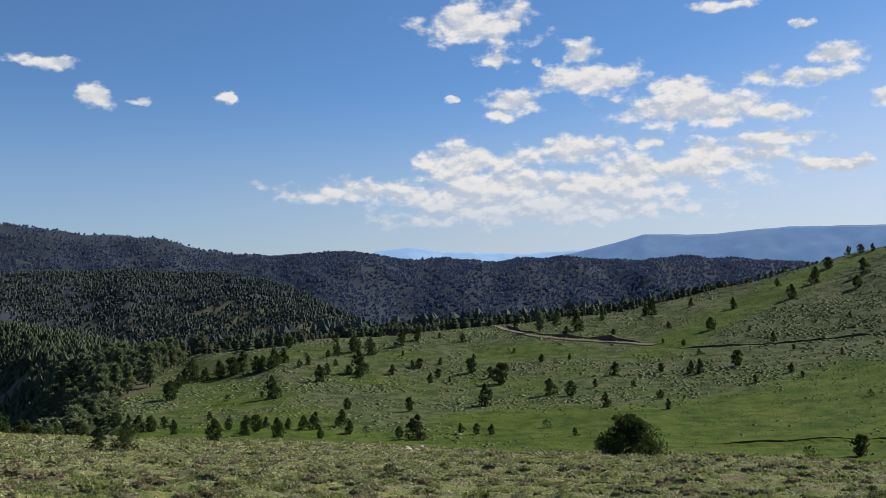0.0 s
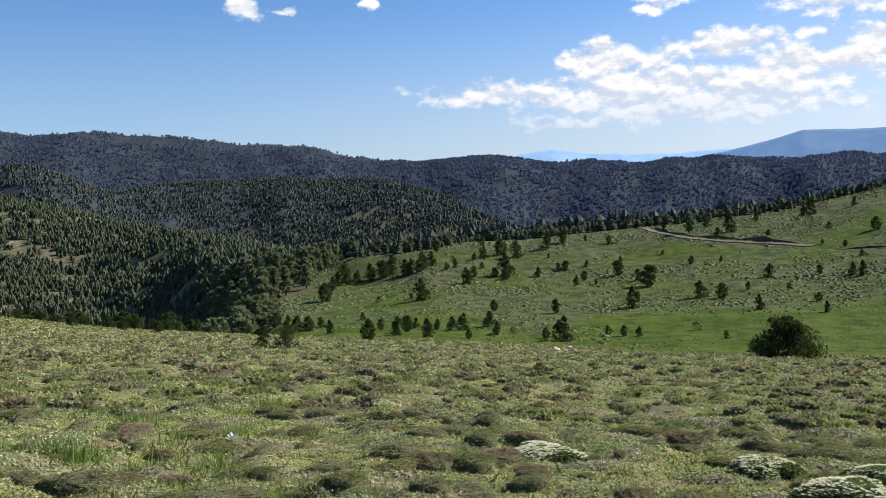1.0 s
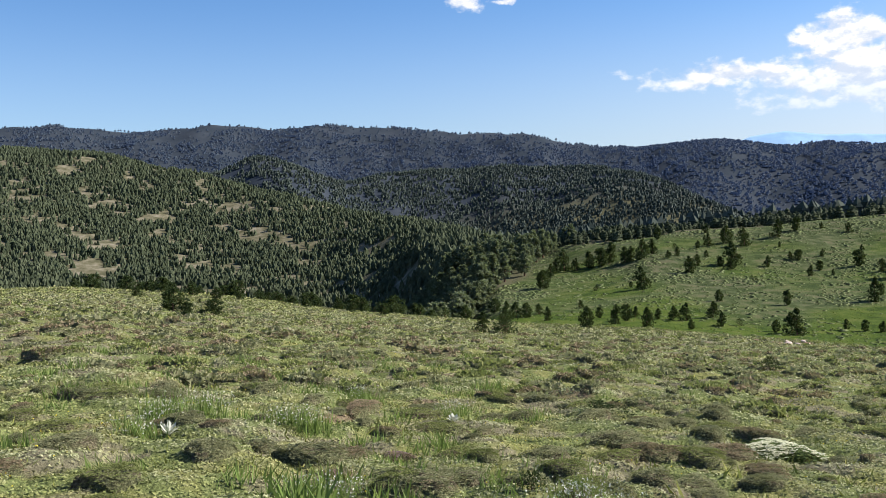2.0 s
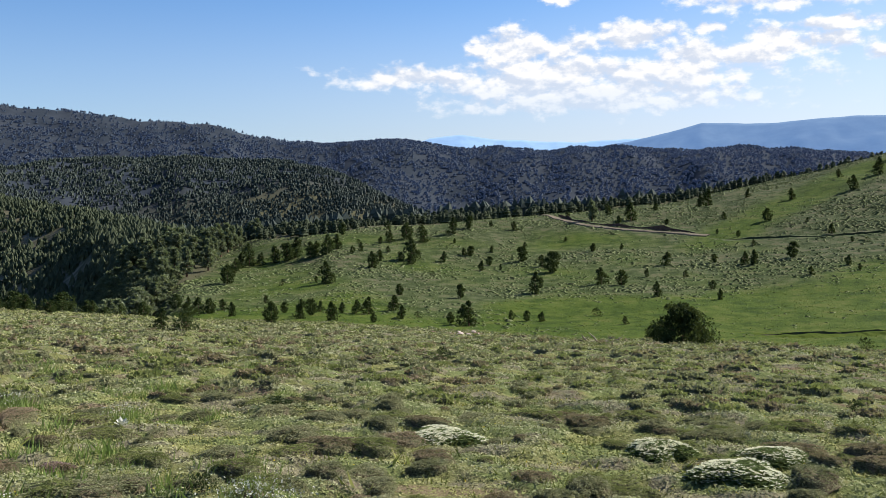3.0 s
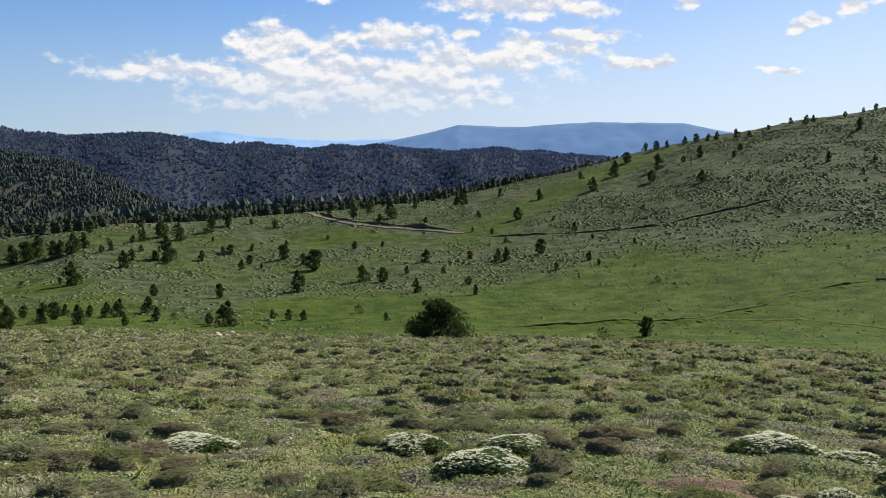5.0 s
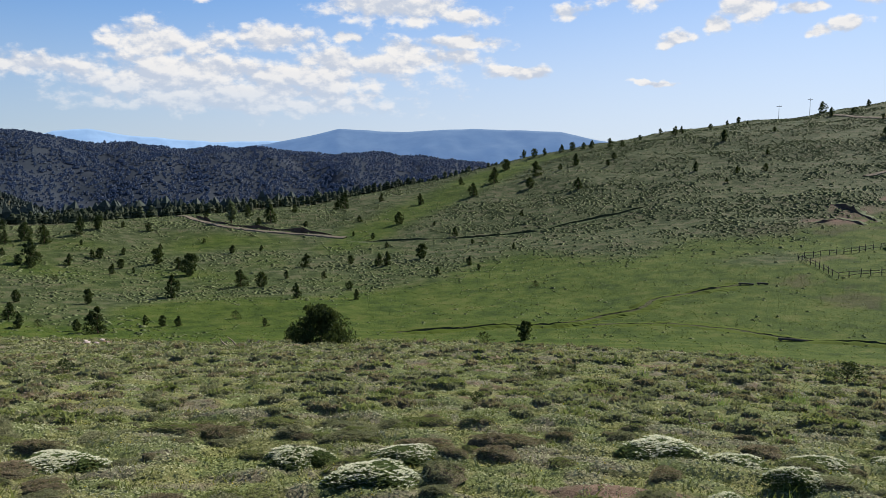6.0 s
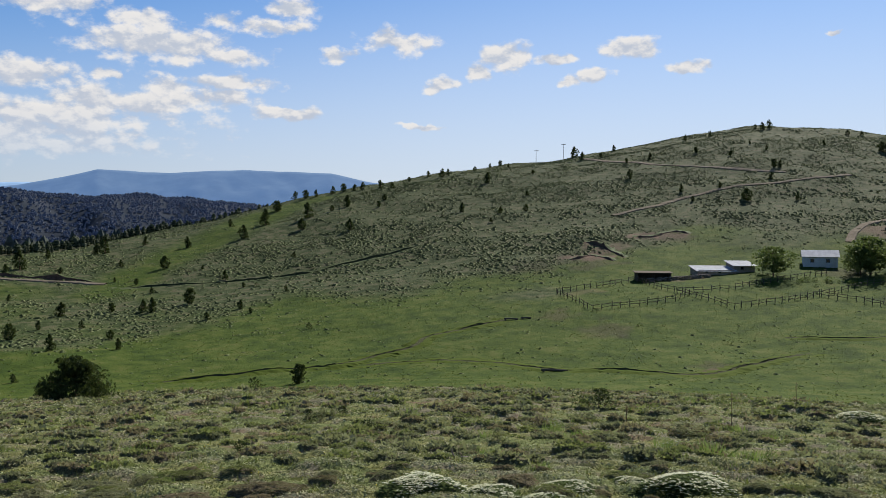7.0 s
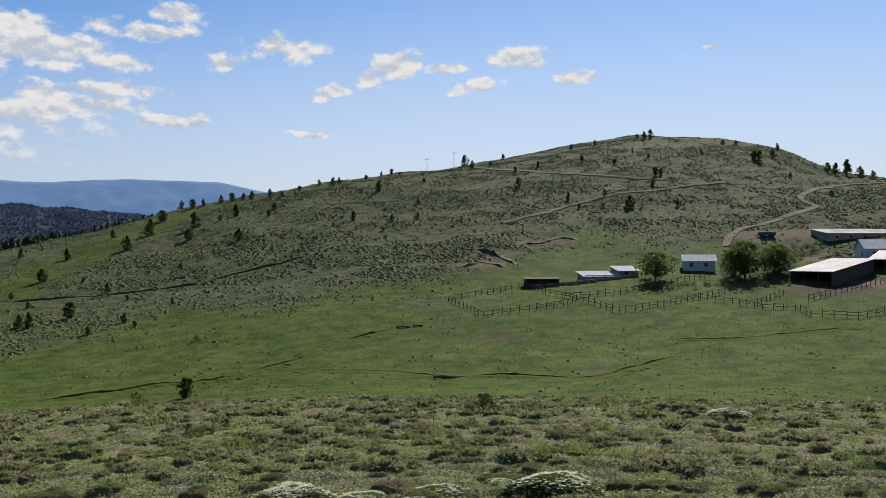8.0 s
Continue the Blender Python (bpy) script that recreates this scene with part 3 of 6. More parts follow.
# trampled dark mud
MUDDY = [(176.1, 88.8, 8.2, 10.7, -56.0, 0.9), (215.1, 115.6, 4.3, 5.6, -44.7, 0.8), (104.5, 123.1, 3.2, 4.1, -54.3, 0.5), (103.2, 109.1, 4.3, 5.6, -45.9, 0.5), (94.5, 79.1, 3.0, 3.9, -38.6, 0.5), (149.5, 166.4, 9.3, 12.0, -46.7, 0.5), (182.5, 171.1, 7.9, 6.4, -39.0, 0.6), (132.6, 165.7, 6.0, 7.8, -50.9, 0.4), (176.8, 114.0, 5.4, 6.2, -48.4, 0.5)]
build_ground()


# ---------------------------------------------------------------- woods
def cone_tree(rng, tiers, sides, width, light=False):
    """A light pine form, 1 m tall: full ragged skirts that round off towards the top."""
    V, F = [], []
    for t in range(tiers):
        u = t / max(1, tiers)
        z0, z1 = 0.10 + 0.66 * u, min(1.0, 0.10 + 0.66 * (u + 1.0 / tiers) + 0.26)
        rad = width * (1 - 0.55 * u ** 1.5) * rng.uniform(0.85, 1.15)
        b = len(V)
        for k, (q0, zz) in enumerate(((0.8, z0), (1.0, 0.06 if light else z0 + 0.34 * (z1 - z0)), (0.6, z0 + (0.6 if light else 0.75) * (z1 - z0)))):
            if k == 0 and (t or light):
                continue
            for s in range(sides):
                a = 2 * math.pi * (s + 0.5 * (t + k)) / sides + rng.uniform(-0.25, 0.25)
                q = rad * q0 * rng.uniform(0.65, 1.25)
                V.append((q * math.cos(a), q * math.sin(a), zz + rng.uniform(-0.05, 0.05)))
        V.append((rng.uniform(-0.05, 0.05), rng.uniform(-0.05, 0.05), z1))
        rings = (len(V) - 1 - b) // sides
        for k in range(rings - 1):
            for s in range(sides):
                p, q = b + k * sides + s, b + k * sides + (s + 1) % sides
                F += [(p, q, q + sides), (p, q + sides, p + sides)]
        top = b + (rings - 1) * sides
        F += [(top + s, top + (s + 1) % sides, len(V) - 1) for s in range(sides)]
    return np.array(V), np.array(F)


def build_woods(name, mat, label, n, az0, az1, r0, r1, h0, h1, width, tiers, sides, seed, dens=lambda x, y: 1.0, stand=0.35, kind="stuff"):
    rng = np.random.RandomState(seed)
    x, y = plan_points(rng, n, az0, az1, r0, r1)
    clump = 0.5 + 0.5 * ripple(x, y, 70.0, seed + 1) + 0.4 * ripple(x, y, 23.0, seed + 2)
    keep = (rng.uniform(0, 1, n) < wooded(x, y) * dens(x, y)) & (clump > stand * rng.uniform(0, 1, n) * 1.4)
    x, y = x[keep], y[keep]
    z = ground_z(x, y)
    pieces = []
    which = rng.randint(0, 6, len(x))
    for k in range(6):
        tv, tf = cone_tree(rng, tiers, sides, width * rng.uniform(0.8, 1.25), tiers == 1)
        m = which == k
        h = rng.uniform(h0, h1, m.sum()) * rng.choice([0.6, 0.85, 1.0, 1.1], m.sum())
        S = np.stack([h * rng.uniform(0.8, 1.25, m.sum())] * 2 + [h], -1)
        pieces.append(scatter(tv, tf, np.stack([x[m], y[m], z[m] - 0.2], -1), S, rng.uniform(0, 6.28, m.sum()), rng.normal(0, 0.03, (m.sum(), 2))))
    V, F = join_np(pieces)
    ob = new(name, mesh_np(name, V, F, [mat]))
    return tagged(ob, label, "woods", kind=kind)


def fronts(line, back):
    """Only the slopes in front of a ridge line, which are those that can be seen."""
    def inside(x, y):
        return np.where(np.hypot(x, y) < line_at(line, np.degrees(np.arctan2(x, y)))[0] + back, 1.0, 0.0)
    return inside


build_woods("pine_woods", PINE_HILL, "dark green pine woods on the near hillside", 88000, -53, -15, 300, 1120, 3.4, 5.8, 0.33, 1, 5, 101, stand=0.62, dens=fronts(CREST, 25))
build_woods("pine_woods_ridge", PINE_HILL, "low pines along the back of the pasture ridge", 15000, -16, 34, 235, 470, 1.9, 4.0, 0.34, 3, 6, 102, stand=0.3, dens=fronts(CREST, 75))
build_woods("pine_woods_middle", PINE_MID_HAZED, "dense pine woods on the middle ridge", 66000, -54, 14, 300, 1560, 4.4, 7.0, 0.44, 1, 4, 103, stand=0.2, dens=lambda x, y: fronts(MID, 20)(x, y) * (1 - fronts(CREST, 22)(x, y)))
build_woods("backdrop_far_woods", PINE_FAR_HAZED, "distant hazy blue pine woods under the skyline", 70000, -50, 30, 1640, 2760, 4.4, 7.0, 0.62, 1, 4, 104, dens=lambda x, y: fronts(FAR, 12)(x, y) * (1 - 0.93 * soft(np.hypot(x, y) - line_at(FAR, np.degrees(np.arctan2(x, y)))[0] + 120 * ripple(x, y, 300.0, 9), -330, -60) * soft(-np.degrees(np.arctan2(x, y)), 8, 16)), stand=0.1, kind="structure")


def build_range(name, label, profile, r, depth, col, hazy, seed):
    """A far range of mountains; blue base colour and emission stand in for the haze."""
    P = np.array(profile)
    az = np.arange(P[0, 0], P[-1, 0], 0.12)
    el = np.interp(az, P[:, 0], P[:, 1])
    t = np.linspace(0, 1, 26)
    A, T = np.meshgrid(np.radians(az), t)
    top = EYE + r * np.tan(np.radians(np.tile(el, (26, 1))))
    R = r - depth * (1 - T) * 0.9
    X, Y = R * np.sin(A), R * np.cos(A)
    Z = -40 + (top + 40) * (T ** 0.75) + ripple(X, Y, 420.0, seed) * 26 * T * (1 - T) * 2 + ripple(X, Y, 150.0, seed + 1) * 8 * (1 - T) + ripple(X, Y, 160.0, seed + 2) * 1.5
    n = len(az)
    V = np.stack([X, Y, Z], -1).reshape(-1, 3)
    back = V[-n:] + np.stack([np.sin(np.radians(az)) * 250, np.cos(np.radians(az)) * 250, -V[-n:, 2] - 40], -1)
    V = np.concatenate([V, back])
    i, j = np.meshgrid(np.arange(26), np.arange(n - 1), indexing="ij")
    F = np.stack([i * n + j, i * n + j + 1, (i + 1) * n + j + 1, (i + 1) * n + j], -1).reshape(-1, 4)
    m, N, b = material(name)
    pos = N.n("ShaderNodeNewGeometry").outputs["Position"]
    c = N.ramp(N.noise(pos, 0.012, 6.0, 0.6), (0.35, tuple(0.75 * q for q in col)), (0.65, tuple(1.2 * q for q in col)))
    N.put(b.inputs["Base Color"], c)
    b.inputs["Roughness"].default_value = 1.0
    # the haze, painted on as an even blue glow
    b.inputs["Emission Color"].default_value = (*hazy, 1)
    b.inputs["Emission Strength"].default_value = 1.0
    ob = new(name, mesh_np(name, V, F, [m], smooth=True))
    return tagged(ob, label, "mountain range", kind="structure")


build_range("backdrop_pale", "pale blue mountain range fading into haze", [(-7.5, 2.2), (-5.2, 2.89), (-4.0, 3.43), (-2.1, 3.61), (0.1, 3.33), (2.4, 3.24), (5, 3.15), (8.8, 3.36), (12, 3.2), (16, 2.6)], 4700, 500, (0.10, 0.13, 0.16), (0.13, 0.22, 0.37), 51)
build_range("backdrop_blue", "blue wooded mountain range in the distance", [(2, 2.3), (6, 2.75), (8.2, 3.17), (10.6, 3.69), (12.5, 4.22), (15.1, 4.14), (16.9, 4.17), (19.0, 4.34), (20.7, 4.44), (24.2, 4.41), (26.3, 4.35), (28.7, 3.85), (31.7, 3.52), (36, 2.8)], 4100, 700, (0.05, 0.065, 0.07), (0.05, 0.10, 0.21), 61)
# ---------------------------------------------------------------- trees and shrubs
def tuft_cloud(rng, pts, size, out_dir, tris=3, flat=0.0):
    """Small leaf clumps: a few random triangles round each point, leaning outwards."""
    n = len(pts)
    c = np.repeat(pts, tris, 0)
    o = np.repeat(out_dir, tris, 0)
    s = np.repeat(size, tris)[:, None]
    a = rng.normal(0, 1, (n * tris, 3)) * 0.8 + o * 0.4
    b = rng.normal(0, 1, (n * tris, 3))
    a /= np.linalg.norm(a, axis=1)[:, None]
    b -= a * (a * b).sum(1)[:, None]
    b /= np.linalg.norm(b, axis=1)[:, None]
    if flat:
        a[:, 2] *= flat
        b[:, 2] *= flat
    jit = rng.normal(0, 0.35, (n * tris, 3)) * s
    V = np.stack([c + jit - b * s * 0.55 - a * s * 0.35, c + jit + b * s * 0.55 - a * s * 0.35, c + jit + a * s * 0.95], 1).reshape(-1, 3)
    return V, np.arange(len(V)).reshape(-1, 3)


def tube_np(path, radii, sides=6):
    """A bent tapering stem through the points of path."""
    P = np.asarray(path, float)
    V, F = [], []
    for k, (p, q) in enumerate(zip(P, radii)):
        d = P[min(k + 1, len(P) - 1)] - P[max(k - 1, 0)]
        d /= np.linalg.norm(d)
        u = np.cross(d, (0.3, 1.0, 0.2))
        u /= np.linalg.norm(u)
        v = np.cross(d, u)
        for s in range(sides):
            a = 2 * np.pi * s / sides
            V.append(p + q * (u * np.cos(a) + v * np.sin(a)))
    for k in range(len(P) - 1):
        for s in range(sides):
            a, b = k * sides + s, k * sides + (s + 1) % sides
            F += [(a, b, b + sides), (a, b + sides, a + sides)]
    return np.array(V), np.array(F)


def tree_thing(kind, form, seed, leaf, label, n=800):
    """A tree or shrub 1 m tall: an Empty at its foot, a trunk with limbs, a crown of clumps."""
    rng = np.random.RandomState(seed)
    root = new(kind)
    root.empty_display_size = 0.2
    lobes = [(rng.uniform(0, 6.28), rng.uniform(0.1, 0.95), rng.uniform(0.12, 0.3)) for _ in range(7)]
    if form == "cone":
        base, width = 0.03, rng.uniform(0.36, 0.46)
        prof = lambda t: width * np.minimum(1, (t + 0.2) * 3.2) * (1 - t ** 1.9) ** 0.75
    elif form == "round":
        base, width = 0.08, rng.uniform(0.40, 0.5)
        prof = lambda t: width * np.sqrt(np.clip(1 - (1.7 * (t - 0.45)) ** 2 * 1.02, 0.02, 1))
    elif form == "low":
        base, width = 0.0, rng.uniform(0.75, 0.95)
        prof = lambda t: width * np.sqrt(np.clip(1 - t ** 1.7, 0.01, 1))
    elif form == "broad":
        base, width = 0.2, rng.uniform(0.48, 0.58)
        prof = lambda t: width * np.sqrt(np.clip(1 - (2 * t - 0.9) ** 2 * 0.8, 0.05, 1))
    else:
        base, width = 0.2, rng.uniform(0.25, 0.32)
        prof = lambda t: width * (0.78 + 0.22 * np.sin(t * 23 + seed)) * np.clip(1.15 - 0.9 * t ** 1.3, 0.05, 1) * np.minimum(1, 0.55 + 2.2 * t)
    lean = rng.normal(0, 0.03, 2)
    # clumps of foliage over the outline, each a loose ball of tufts
    k = 46 if n < 1200 else 150
    ct = np.clip(np.arange(k) / (k - 1.0) + rng.normal(0, 0.03, k), 0, 1) ** 0.9
    ca = rng.uniform(0, 2 * np.pi, k)
    cr = prof(ct) * rng.uniform(0.35, 1.0, k)
    for la, lt, ls in lobes:
        cr = cr * (1 + 1.3 * ls * np.cos(ca - la) * np.exp(-((ct - lt) / 0.22) ** 2))
    ball = (0.36 if n < 1200 else 0.24) * prof(ct) * rng.uniform(0.7, 1.3, k) + 0.025
    own = rng.randint(0, k, n)
    d = rng.normal(0, 1, (n, 3))
    d *= (rng.uniform(0.3, 1.0, n) ** 0.5 / np.linalg.norm(d, axis=1))[:, None] * ball[own][:, None]
    z = base + (1 - base) * ct[own] + d[:, 2] * 0.7
    pts = np.stack([cr[own] * np.cos(ca[own]) + d[:, 0] + lean[0] * z, cr[own] * np.sin(ca[own]) + d[:, 1] + lean[1] * z, np.maximum(z, 0.015)], -1)
    out = d / ball[own][:, None] + np.stack([np.cos(ca[own]), np.sin(ca[own]), np.full(n, 0.6)], -1) * 0.6
    size = rng.uniform(0.026, 0.056, n) * (1.0 if n < 1200 else 0.7) * (1.15 if form in ("low", "broad", "round") else 1.0)
    cv, cf = tuft_cloud(rng, pts, size * 1.12, out, 3)
    cv[:, 2] = np.maximum(cv[:, 2], 0.004)
    path = [(0, 0, -0.04), (lean[0] * 0.3, lean[1] * 0.3, 0.3), (lean[0] * 0.6, lean[1] * 0.6, 0.6), (lean[0], lean[1], 0.93)]
    w = 0.03 if form in ("cone", "pine") else 0.022
    pieces = [tube_np(path if form != "low" else [(q[0], q[1], q[2] * 0.7) for q in path], (w * 1.25, w, w * 0.6, w * 0.12))]
    for _ in range(9):
        h = rng.uniform(base + 0.05, 0.8) if form != "low" else rng.uniform(0.03, 0.4)
        b = rng.uniform(0, 6.28)
        q = float(prof(np.array([max(0.0, (h - base) / (1 - base))]))[0]) * 0.85
        rise = 0.10 if form in ("pine", "cone") else 0.2
        pieces.append(tube_np([(lean[0] * h, lean[1] * h, h), (q * 0.5 * math.cos(b), q * 0.5 * math.sin(b), h + rise * 0.4), (q * math.cos(b), q * math.sin(b), h + rise)], (w * 0.4, w * 0.28, w * 0.1), 4))
    tv, tf = join_np(pieces)
    part("trunk", mesh_np("trunk", tv, tf, [BARK], smooth=True), None, root)
    part("crown", mesh_np("crown", cv, cf, [leaf]), None, root)
    return tagged(root, label, "shrub" if form == "low" else "tree", kind="")


def plant(template, x, y, h, rng, group, first, wide=1.0, sink=0.03):
    w = h * wide * rng.uniform(0.9, 1.12)
    m = Matrix.Translation((x, y, ground_at(x, y) - sink * h)) @ Matrix.Rotation(rng.uniform(0, 6.28), 4, "Z") @ Matrix.Diagonal((w, w, h, 1))
    if first:
        template.matrix_basis = m
        ob = template
    else:
        ob = copy_thing(template, m)
        ob.matrix_basis = m
    return tagged(ob, group=group)


class Stock:
    """Templates of one kind, each used once itself and then copied."""

    def __init__(self, *items):
        self.items, self.used = list(items), set()

    def plant(self, k, x, y, h, rng, group, wide=1.0):
        k %= len(self.items)
        ob = plant(self.items[k], x, y, h, rng, group, k not in self.used, wide)
        self.used.add(k)
        return ob


cones = Stock(*[tree_thing("juniper_tree", "cone", 200 + k, JUNIPER, "small conical dark green juniper on the open pasture") for k in range(4)])
rounds = Stock(*[tree_thing("juniper_tree", "round", 220 + k, JUNIPER, "rounded dark green juniper on the grassy slope") for k in range(3)])
lows = Stock(*[tree_thing("juniper_shrub", "low", 240 + k, JUNIPER, "low spreading dark green juniper shrub in grass", 360) for k in range(2)])
pines = Stock(*[tree_thing("pine_tree", "pine", 260 + k, PINE, "tall dark pine with a bare reddish trunk", 900) for k in range(4)])
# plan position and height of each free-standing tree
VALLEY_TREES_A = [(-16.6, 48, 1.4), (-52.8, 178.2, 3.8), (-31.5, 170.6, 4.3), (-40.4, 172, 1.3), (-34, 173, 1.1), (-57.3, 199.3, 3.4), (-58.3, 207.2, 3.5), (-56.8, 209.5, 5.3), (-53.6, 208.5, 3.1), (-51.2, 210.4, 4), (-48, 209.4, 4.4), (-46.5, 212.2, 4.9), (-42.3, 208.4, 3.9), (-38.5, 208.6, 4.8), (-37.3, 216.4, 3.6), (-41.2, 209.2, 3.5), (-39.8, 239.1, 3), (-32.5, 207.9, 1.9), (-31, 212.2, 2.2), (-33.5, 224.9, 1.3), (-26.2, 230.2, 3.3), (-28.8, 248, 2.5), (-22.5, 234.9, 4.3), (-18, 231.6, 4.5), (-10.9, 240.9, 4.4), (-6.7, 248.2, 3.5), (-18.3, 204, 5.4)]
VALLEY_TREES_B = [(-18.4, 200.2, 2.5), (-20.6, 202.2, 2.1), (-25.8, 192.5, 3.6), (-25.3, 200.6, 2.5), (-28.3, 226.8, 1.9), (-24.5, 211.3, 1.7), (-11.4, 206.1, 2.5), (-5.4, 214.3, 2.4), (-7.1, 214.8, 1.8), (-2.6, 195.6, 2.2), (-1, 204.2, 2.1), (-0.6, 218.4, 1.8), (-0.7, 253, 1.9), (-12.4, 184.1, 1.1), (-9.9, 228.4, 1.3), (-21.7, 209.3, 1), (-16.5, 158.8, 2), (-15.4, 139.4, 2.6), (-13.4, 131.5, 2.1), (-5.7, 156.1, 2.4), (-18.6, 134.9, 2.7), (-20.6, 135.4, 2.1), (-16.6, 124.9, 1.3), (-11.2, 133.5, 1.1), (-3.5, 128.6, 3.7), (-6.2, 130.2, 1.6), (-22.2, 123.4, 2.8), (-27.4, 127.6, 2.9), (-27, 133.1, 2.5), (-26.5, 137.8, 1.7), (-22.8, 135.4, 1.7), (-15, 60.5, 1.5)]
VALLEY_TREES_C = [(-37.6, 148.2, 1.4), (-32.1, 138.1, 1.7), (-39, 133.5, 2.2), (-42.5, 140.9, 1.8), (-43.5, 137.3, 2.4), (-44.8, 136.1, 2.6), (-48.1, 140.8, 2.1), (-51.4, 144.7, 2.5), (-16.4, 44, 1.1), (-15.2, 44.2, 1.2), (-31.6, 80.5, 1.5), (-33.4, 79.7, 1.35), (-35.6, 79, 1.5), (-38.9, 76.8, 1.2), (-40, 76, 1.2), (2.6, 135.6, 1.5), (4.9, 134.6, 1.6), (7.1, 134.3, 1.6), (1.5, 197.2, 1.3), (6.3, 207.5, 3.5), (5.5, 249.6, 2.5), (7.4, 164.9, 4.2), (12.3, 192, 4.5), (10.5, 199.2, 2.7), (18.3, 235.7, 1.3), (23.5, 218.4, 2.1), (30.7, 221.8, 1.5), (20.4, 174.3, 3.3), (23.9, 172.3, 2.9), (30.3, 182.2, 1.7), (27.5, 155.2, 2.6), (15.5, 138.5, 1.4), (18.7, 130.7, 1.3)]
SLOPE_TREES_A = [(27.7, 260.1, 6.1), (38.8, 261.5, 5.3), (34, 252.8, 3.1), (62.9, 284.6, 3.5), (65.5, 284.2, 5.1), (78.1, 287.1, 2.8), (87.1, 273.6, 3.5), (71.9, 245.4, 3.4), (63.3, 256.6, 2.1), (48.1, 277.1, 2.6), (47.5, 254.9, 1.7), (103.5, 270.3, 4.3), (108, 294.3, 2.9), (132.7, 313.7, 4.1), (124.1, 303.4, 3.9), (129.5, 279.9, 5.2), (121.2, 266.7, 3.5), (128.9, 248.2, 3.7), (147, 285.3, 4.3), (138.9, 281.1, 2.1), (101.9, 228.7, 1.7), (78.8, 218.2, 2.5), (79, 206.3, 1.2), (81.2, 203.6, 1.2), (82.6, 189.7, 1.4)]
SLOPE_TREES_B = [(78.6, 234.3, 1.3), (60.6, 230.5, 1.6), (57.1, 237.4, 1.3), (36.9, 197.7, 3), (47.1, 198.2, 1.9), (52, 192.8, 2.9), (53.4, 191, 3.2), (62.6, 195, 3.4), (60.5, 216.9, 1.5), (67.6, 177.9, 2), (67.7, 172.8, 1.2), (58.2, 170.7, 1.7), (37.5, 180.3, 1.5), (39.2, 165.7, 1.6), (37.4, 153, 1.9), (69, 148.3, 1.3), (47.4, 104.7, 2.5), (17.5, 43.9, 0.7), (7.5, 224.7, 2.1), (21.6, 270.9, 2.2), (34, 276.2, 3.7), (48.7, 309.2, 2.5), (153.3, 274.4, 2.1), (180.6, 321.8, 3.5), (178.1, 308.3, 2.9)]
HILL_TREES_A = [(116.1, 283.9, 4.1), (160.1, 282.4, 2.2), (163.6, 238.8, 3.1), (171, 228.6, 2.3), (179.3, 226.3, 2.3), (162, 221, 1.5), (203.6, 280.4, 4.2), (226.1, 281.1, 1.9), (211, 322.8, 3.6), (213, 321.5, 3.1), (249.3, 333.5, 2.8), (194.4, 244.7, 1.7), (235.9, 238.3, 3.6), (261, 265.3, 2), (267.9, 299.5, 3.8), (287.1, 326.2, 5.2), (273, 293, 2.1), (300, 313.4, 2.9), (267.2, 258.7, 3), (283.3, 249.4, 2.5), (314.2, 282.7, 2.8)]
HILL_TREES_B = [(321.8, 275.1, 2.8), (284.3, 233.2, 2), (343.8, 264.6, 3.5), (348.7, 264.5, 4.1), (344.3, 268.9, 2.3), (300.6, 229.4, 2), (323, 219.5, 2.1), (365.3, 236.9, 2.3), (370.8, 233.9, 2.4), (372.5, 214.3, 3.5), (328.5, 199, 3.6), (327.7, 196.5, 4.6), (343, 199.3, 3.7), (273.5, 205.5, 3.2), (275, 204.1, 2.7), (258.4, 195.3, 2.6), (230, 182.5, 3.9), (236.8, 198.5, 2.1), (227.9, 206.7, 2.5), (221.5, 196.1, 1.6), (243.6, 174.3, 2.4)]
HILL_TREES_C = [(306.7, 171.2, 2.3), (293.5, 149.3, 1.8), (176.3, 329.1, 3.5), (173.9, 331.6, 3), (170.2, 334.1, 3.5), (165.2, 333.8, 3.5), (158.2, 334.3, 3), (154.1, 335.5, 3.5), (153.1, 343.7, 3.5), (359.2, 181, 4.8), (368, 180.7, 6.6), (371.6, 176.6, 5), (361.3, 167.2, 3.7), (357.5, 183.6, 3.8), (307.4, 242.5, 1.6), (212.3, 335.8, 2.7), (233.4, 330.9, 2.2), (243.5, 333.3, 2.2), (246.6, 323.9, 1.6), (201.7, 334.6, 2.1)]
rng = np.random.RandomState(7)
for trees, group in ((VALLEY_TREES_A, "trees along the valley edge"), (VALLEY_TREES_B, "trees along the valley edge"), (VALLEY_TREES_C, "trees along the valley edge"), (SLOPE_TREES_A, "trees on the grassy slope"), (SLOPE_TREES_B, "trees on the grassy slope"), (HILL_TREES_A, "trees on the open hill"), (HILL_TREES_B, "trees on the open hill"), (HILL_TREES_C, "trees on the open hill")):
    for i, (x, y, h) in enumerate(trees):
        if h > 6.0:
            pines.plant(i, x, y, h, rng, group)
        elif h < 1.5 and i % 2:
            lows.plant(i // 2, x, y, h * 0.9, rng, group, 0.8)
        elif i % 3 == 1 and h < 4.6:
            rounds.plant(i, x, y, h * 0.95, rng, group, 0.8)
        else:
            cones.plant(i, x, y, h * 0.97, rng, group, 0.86)
